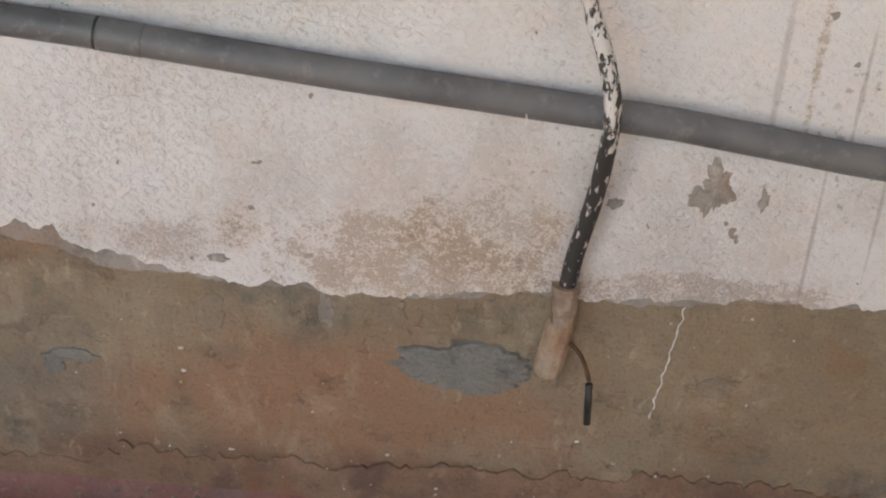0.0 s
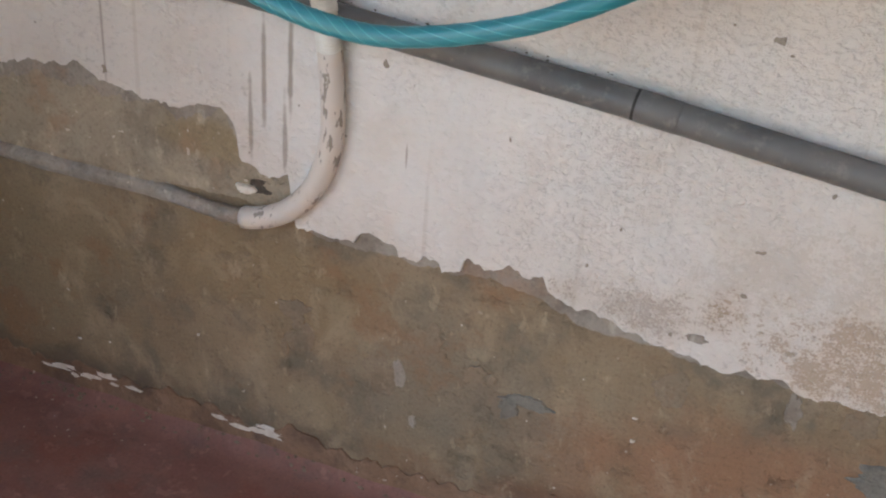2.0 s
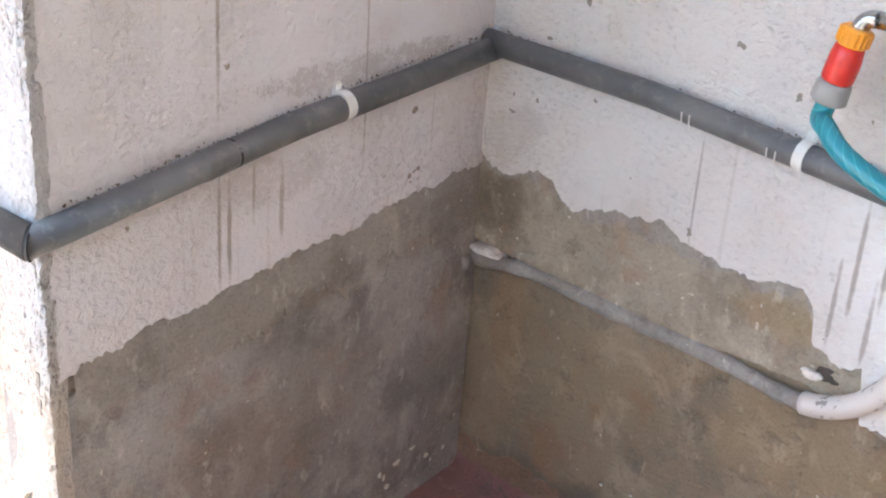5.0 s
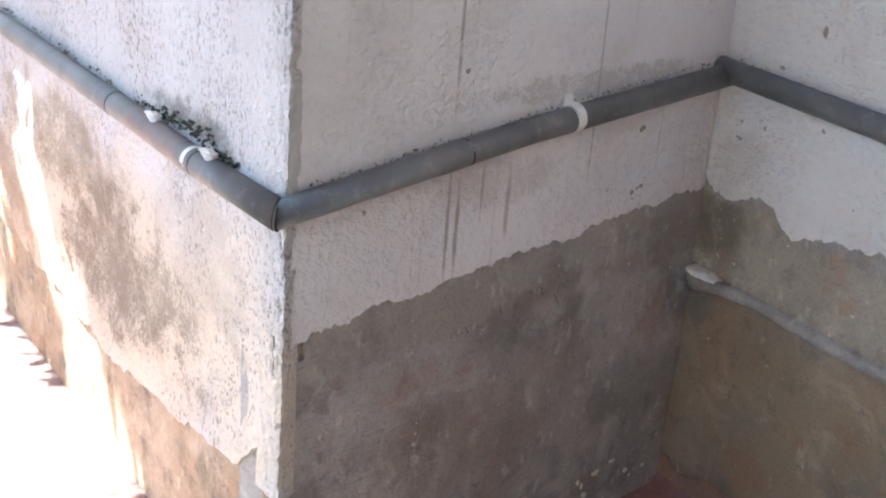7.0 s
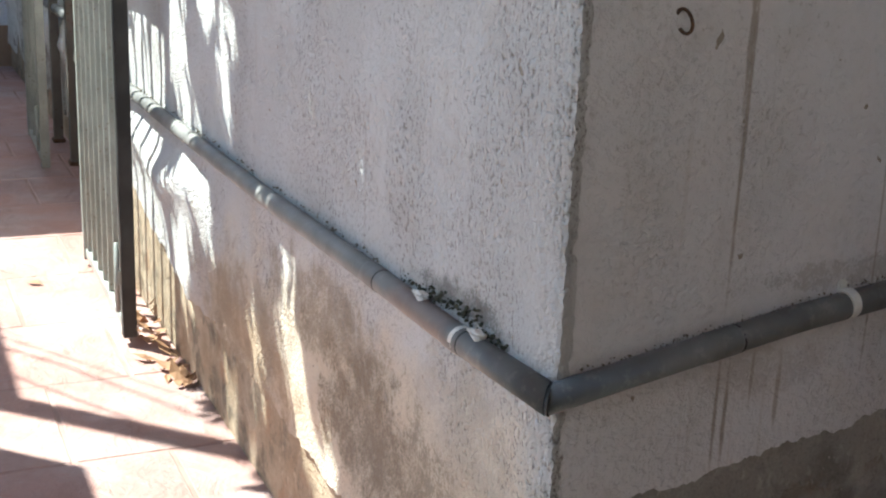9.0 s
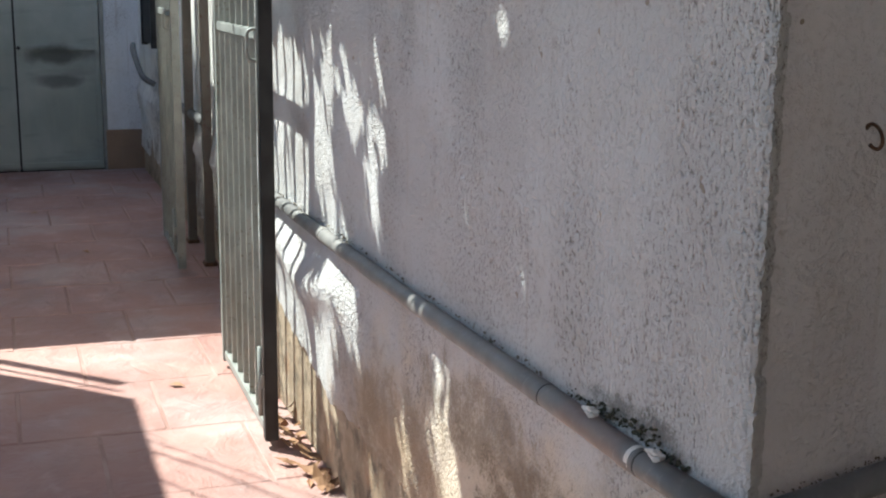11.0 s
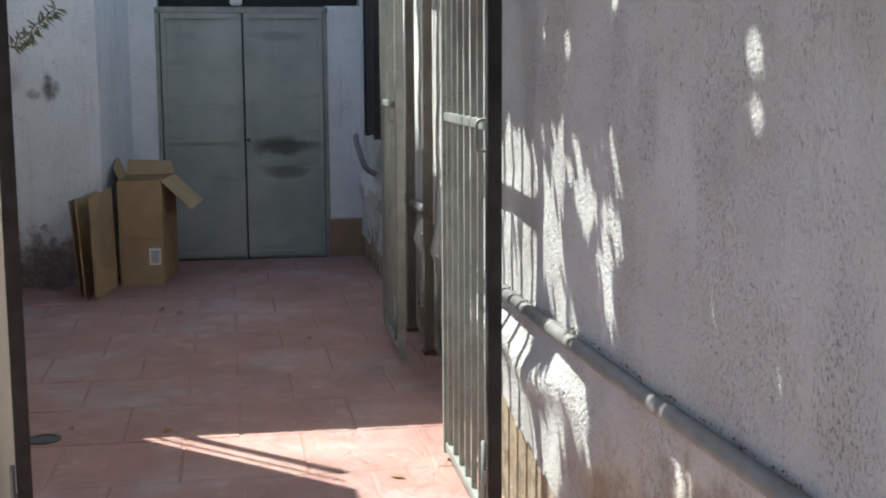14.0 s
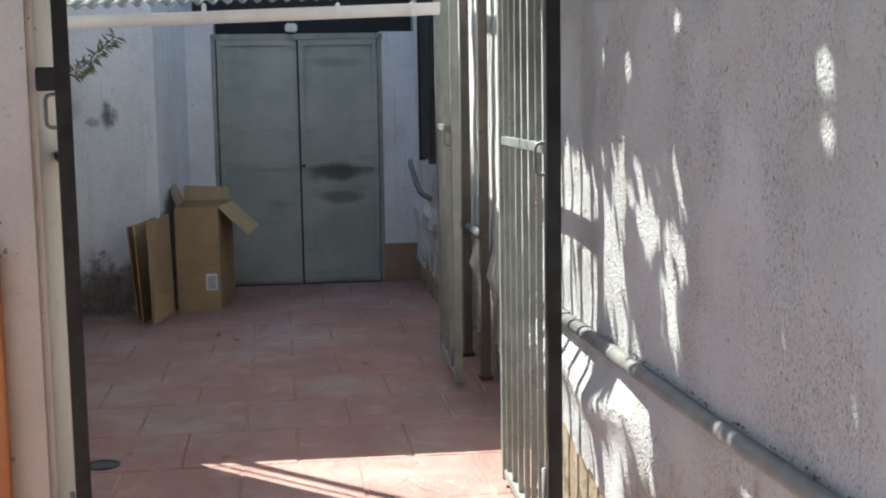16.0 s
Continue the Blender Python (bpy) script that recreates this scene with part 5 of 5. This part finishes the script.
def leaf_mesh(bm, p, d, n, length, width, curl=0.0):
    """A pointed leaf of four faces, bent along its middle."""
    d, n = Vector(d).normalized(), Vector(n).normalized()
    s = d.cross(n).normalized()
    n = s.cross(d)
    mid = [bm.verts.new(Vector(p) + d * length * t + n * curl * length * (t * t)) for t in (0, 0.5, 1)]
    l = bm.verts.new(Vector(p) + d * length * 0.45 + s * width / 2 + n * width * 0.2)
    r = bm.verts.new(Vector(p) + d * length * 0.45 - s * width / 2 + n * width * 0.2)
    for f in ((mid[0], mid[1], l), (mid[1], mid[2], l), (mid[1], mid[0], r), (mid[2], mid[1], r)):
        bm.faces.new(f)


rng = random.Random(5)
for k in range(46):
    bm = bmesh.new()
    if k < 34:
        p = (rng.uniform(-4.75, -3.95), 0.0, 0)
        y = YC - 0.03 - abs(rng.gauss(0, 0.035))
        z = ZF + 0.004 + max(0.0, 0.045 - (YC - y) * 0.5) * rng.random()
    else:
        p = (rng.uniform(-9.5, -4.0), 0, 0)
        y, z = rng.uniform(-1.6, 0.4), ZF + 0.004
    a = rng.uniform(0, 6.28)
    leaf_mesh(bm, (0, 0, 0), (math.cos(a), math.sin(a), rng.uniform(0.0, 0.5) if k < 34 else 0.05), (0.3 * rng.random(), 0, 1), rng.uniform(0.05, 0.10), rng.uniform(0.025, 0.045), rng.uniform(-0.3, 0.5))
    ob = link("dry_leaf", bm, M_DRY_LEAF)
    ob.location = (p[0], y, z)
    tagged(ob, "curled dry brown leaf fallen on the paving", "leaf", "fallen leaves")


# ---- tree beyond the pillar ----
tree = thing("tree", "slender tree with narrow leaves arching over the passage", "tree")
part("trunk", tube(smooth_line([(-6.9, -1.98, ZF - 0.02), (-6.95, -1.98, 1.0), (-7.2, -2.0, 2.2), (-6.7, -1.9, 3.2), (-6.0, -1.5, 4.0)], 5), lambda t: 0.006 + 0.085 * (1 - t) ** 1.5, 10), M_BARK, tree, smooth=True)
limbs = [smooth_line([(-7.2, -2.0, 2.2), (-6.6, -1.7, 3.1), (-5.8, -1.2, 3.3), (-4.9, -0.6, 3.2)], 5),
         smooth_line([(-6.7, -1.9, 3.2), (-5.6, -1.3, 3.2), (-4.6, -0.7, 3.1), (-3.6, -0.4, 3.0)], 5),
         smooth_line([(-6.0, -1.5, 4.0), (-5.0, -0.9, 3.8), (-4.2, -0.5, 3.5)], 5),
         smooth_line([(-7.3, -2.05, 2.6), (-7.5, -2.0, 2.0), (-7.600, -1.475, 1.683), (-7.600, -1.365, 1.794), (-7.600, -1.248, 1.889)], 5)]
for l in limbs:
    part("limb", tube(l, lambda t: 0.006 * (1 - 0.6 * t), 8), M_BARK, tree, smooth=True)
rng = random.Random(11)
crown = bmesh.new()


SHADE_UP = -SUN_DIR
# unseen leaves added along the sun's way: thick for shaded wall, open for sun patches
GAPS = ((-2.70, 1.560, .034, .034), (-2.70, 1.458, .028, .026), (-3.98, 1.61, .028, .034), (-3.57, 1.72, .026, .022), (-4.27, 1.65, .026, .02),
        (-4.06, 1.19, .077, .164), (-4.08, .89, .072, .134), (-4.23, 1.05, .04, .20), (-3.86, 1.24, .027, .062), (-3.72, 1.20, .044, .047), (-3.56, 1.12, .079, .078), (-3.77, 1.11, .060, .048),
        (-3.55, 1.00, .087, .050), (-3.57, .87, .045, .052), (-3.51, 1.31, .021, .033), (-3.16, 1.03, .015, .02), (-3.94, .69, .073, .098), (-3.79, .61, .052, .095), (-3.93, .48, .216, .099),
        (-3.05, .68, .03, .05), (-3.0, .49, .07, .09), (-2.95, .33, .05, .09), (-2.78, .20, .10, .16), (-3.55, .12, .14, .14), (-3.28, .30, .06, .12), (-2.72, .02, .14, .10), (-4.1, .30, .12, .2), (-2.5, .1, .10, .05))


def sunny(u, z):
    if z > (1.38 if u < -3.4 else 1.24):
        return True
    w = noise.noise((u * 6, z * 3, 3.0)) * 0.03
    if u < -4.25 + w:
        return True
    return any(((u - a) / (ru + 0.048)) ** 2 + ((z - b) / (rz + 0.045)) ** 2 < 1 + 6 * w for a, b, ru, rz in GAPS)


CELL = 0.042
for i in range(int(2.6 / CELL)):
    for j in range(int(1.36 / CELL)):
        u, z = -4.27 + CELL * (i + rng.random()), 0.0 + CELL * (j + rng.random())
        if sunny(u, z):
            continue
        p = Vector((u, YC, z))
        q = p + SHADE_UP * ((2.75 + 0.45 * rng.random() - z) / SHADE_UP.z)
        for _ in range(5):
            leaf_mesh(crown, q + Vector((rng.gauss(0, .012), rng.gauss(0, .012), rng.gauss(0, .02))), (rng.uniform(-1, 1), rng.uniform(-1, 1), rng.uniform(-0.5, 0.5)), SHADE_UP + Vector((rng.uniform(-.4, .4), rng.uniform(-.4, .4), 0)), rng.uniform(0.05, 0.075), rng.uniform(0.028, 0.042), -0.1)
# leaves over the open strip
for _ in range(14):
    u, z = rng.uniform(-4.9, -4.0), rng.uniform(0.9, 1.4)
    q = Vector((u, YC, z)) + SHADE_UP * ((2.6 + 0.5 * rng.random() - z) / SHADE_UP.z)
    leaf_mesh(crown, q, (rng.uniform(-1, 1), rng.uniform(-1, 1), 0), SHADE_UP, rng.uniform(0.08, 0.14), rng.uniform(0.03, 0.05), -0.1)
twig = bmesh.new()
shoot = [Vector((-7.600, -1.475, 1.683)).lerp(Vector((-7.600, -1.248, 1.889)), k / 15) for k in range(16)]
run = (shoot[-1] - shoot[0]).normalized()
for k, p in enumerate(shoot):
    for turn in (-1, 1):
        for _ in range(2):
            aim = run * rng.uniform(0.1, 0.5) + Vector((rng.uniform(-0.5, 0.5), turn * rng.uniform(0.1, 0.6), rng.uniform(-1.0, -0.2) if turn > 0 else rng.uniform(-0.4, 0.5)))
            leaf_mesh(twig, p, aim, (1, rng.uniform(-0.4, 0.4), 0.3), rng.uniform(0.05, 0.085), rng.uniform(0.010, 0.015), -0.2)
part("crown", crown, M_LEAF, tree)
part("twig_leaves", twig, M_LEAF_PALE, tree, "dusty narrow leaves on a low twig")

# ---- unseen surroundings of the yard, most added to shape the light ----
# added south walls: low to admit light, high to dim the side wall
plain_wall("wall_south", "unseen low cream wall added to let south light in", -3.9, 0.2, -3.6, -3.3, -0.1, 1.7, M_CREAM)
plain_wall("wall_south_house", "unseen high cream wall added to dim the side wall", 0.2, 6.0, -3.6, -3.3, -0.1, 3.2, M_CREAM)
# unseen wall, placed and sized for the block of shade on the paving
plain_wall("wall_gate", "unseen cream wall sized for its shadow on the paving", -6.55, -5.45, -1.85, -1.42, -0.1, 3.475, M_CREAM)
# unseen pier, pole and thin rod, added to cast streaks over the paving
pier = thing("gate_pier", "unseen pier and pole added for their streaks of shade", "pier")
part("shaft", box((0.11, 0.11, 2.45), (-6.98, -1.62, 1.205), 0.006), M_CREAM, pier)
part("pole", tube([(-6.94, -1.64, 2.42), (-6.94, -1.64, 3.9)], 0.028, 10), M_SLAT, pier, "grey steel pole added for its shadow", smooth=True)
part("cable", tube([(-6.83, -1.640, ZF), (-6.83, -1.642, 3.9)], 0.009, 6), M_BLACK, pier, "thin black rod added for its streak of shade", smooth=True)
# three unseen walls added to keep stray sun out of the passage
plain_wall("wall_passage_far", "unseen cream wall added to block sun from the passage", -10.08, -8.4, -2.6, -2.15, -0.1, 2.7, M_CREAM)
plain_wall("wall_passage_low", "unseen cream wall added to close a sunny gap", -8.39, -7.5, -2.6, -2.2, -0.1, 2.7, M_CREAM)
plain_wall("wall_end_house", "unseen cream wall added beyond the door to block sun", -14.0, DOOR_X - 0.62, -6.0, 4.0, -0.1, 2.5, M_CREAM)
# unseen and brown, added to cut the light on the side wall
plain_wall("wall_east", "unseen brown wall added to darken the yard's east side", 3.2, 3.5, -3.6, 1.9, -0.1, 4.0, M_PILASTER)
# a tall unseen block to the south-west, added to shade the passage
turn = Matrix.Rotation(math.atan2(0.714, 0.70), 4, "Z")


def block(p0, p1, s, height, label):
    """A tall block across the sun's way: p0 to p1 sideways, its near face at s."""
    c = Vector((0.70, 0.714, 0)) * (s - 2.0) + Vector((0.714, -0.70, 0)) * ((p0 + p1) / 2)
    return tagged(link("apartment_block", box((4.0, p1 - p0, height), (c.x, c.y, height / 2 - 0.1), 0.05, turn), M_CREAM), label, "building", kind="structure")


block(-8.5, -4.15, -16.4, 20.2, "tall unseen block added to shade the passage")
# unseen roof added to keep sun off the recess and dim the yard
bm = box((4.95, 3.0, 0.12), (0.725, -0.20, 2.92))
box((0.95, 1.38, 0.12), (-2.22, -1.01, 2.92), bm=bm)
shade_roof = tagged(link("porch_roof", bm, M_PILASTER), "unseen brown roof added to shade recess and yard", "roof", kind="structure")
# unseen upper wall, added so that its shadow covers the recess
plain_wall("wall_parapet", "unseen upper wall added to shade the recess", -6.9, CC[0] - 0.02, YC + 0.02, YC + 0.40, TOP, 5.4, M_CREAM)
# unseen sheet above the corridor wall, edge and small holes cut for sun patches
bm = bmesh.new()
ex0, ex1, ey0, ey1, ez, cell = -5.7, CC[0], -0.28, YC + 0.3, TOP + 0.02, 0.010
ni, nj = int((ex1 - ex0) / cell), int((ey1 - ey0) / cell * 2.2)
ev = {}


def shade_sheet_vert(i, j):
    if (i, j) not in ev:
        ev[i, j] = bm.verts.new((ex0 + (ex1 - ex0) * i / ni, ey0 + (ey1 - ey0) * j / nj, ez))
    return ev[i, j]


for i in range(ni):
    for j in range(nj):
        c = Vector((ex0 + (ex1 - ex0) * (i + .5) / ni, ey0 + (ey1 - ey0) * (j + .5) / nj, ez))
        hit = c + SUN_DIR * ((YC - 0.02 - c.y) / SUN_DIR.y)
        if hit.z < 1.36 + (0.10 * noise.noise((hit.x * 9, 1.0, 0.0)) + 0.06 * noise.noise((hit.x * 30, 2.0, 0.0)) if hit.x < -3.4 else -9.0):
            continue
        if any(((hit.x - a) / ru) ** 2 + ((hit.z - b) / rz) ** 2 < 1 for a, b, ru, rz in GAPS[:5]):
            continue
        bm.faces.new((shade_sheet_vert(i, j), shade_sheet_vert(i + 1, j), shade_sheet_vert(i + 1, j + 1), shade_sheet_vert(i, j + 1)))
tagged(link("roof_eave_corridor", bm, M_ROOF), "unseen sheet cut to shape sunlight on the corridor wall", "eave", kind="structure")
house = tagged(link("house_block", box((9.2, 6.0, 3.0), (-6.72, YC2 + 0.31 + 3.0, 1.4)), M_CREAM), "plain house block behind the corridor wall", "house", kind="structure")
# unseen yard floor, added in dull grey to limit and neutralise bounced light
yard = tagged(link("pavement", box((5.3, 4.2, 0.05), (0.65, -1.49, ZF - 0.024)), M_YARD), "unseen grey concrete yard floor, dark to limit bounced light", "pavement", kind="structure")

# ---- paving slabs ----
ROWS_X = [-5.86 + 0.575 * k for k in range(-10, 13)]
slab_meshes = {}


def slab_mesh(w, d):
    key = (round(w, 3), round(d, 3))
    if key not in slab_meshes:
        b = box((d - 0.006, w - 0.006, 0.05), (0, 0, -0.025))
        bmesh.ops.bevel(b, geom=[e for e in b.edges if all(v.co.z > -0.01 for v in e.verts)], offset=0.006, segments=1, affect="EDGES")
        me = bpy.data.meshes.new("slab")
        b.to_mesh(me)
        b.free()
        me.materials.append(M_SLAB)
        slab_meshes[key] = me
    return slab_meshes[key]


rng = random.Random(3)
for k, x in enumerate(ROWS_X):
    off = 0.42 if k % 2 == 0 else 0.16
    for j in range(-7, 4):
        y0 = off + 0.50 * j
        y1 = y0 + 0.50
        if y0 > YC2:
            continue
        if y0 > 0.6 and x > X_END - 0.4:
            continue
        if y0 < -3.1:
            continue
        if x > -2.4:
            continue
        if x + 0.575 < DOOR_X + 0.02 or (x < -10.1 and y1 < -1.3):
            continue
        y1 = min(y1, 0.625 if x > X_END - 0.3 else YC2 + 0.01)
        ob = new("slab", slab_mesh(y1 - y0, 0.575))
        ob.location = (x + 0.2875, (y0 + y1) / 2, ZF + rng.uniform(-0.0012, 0.0012))
        ob.parent = ground
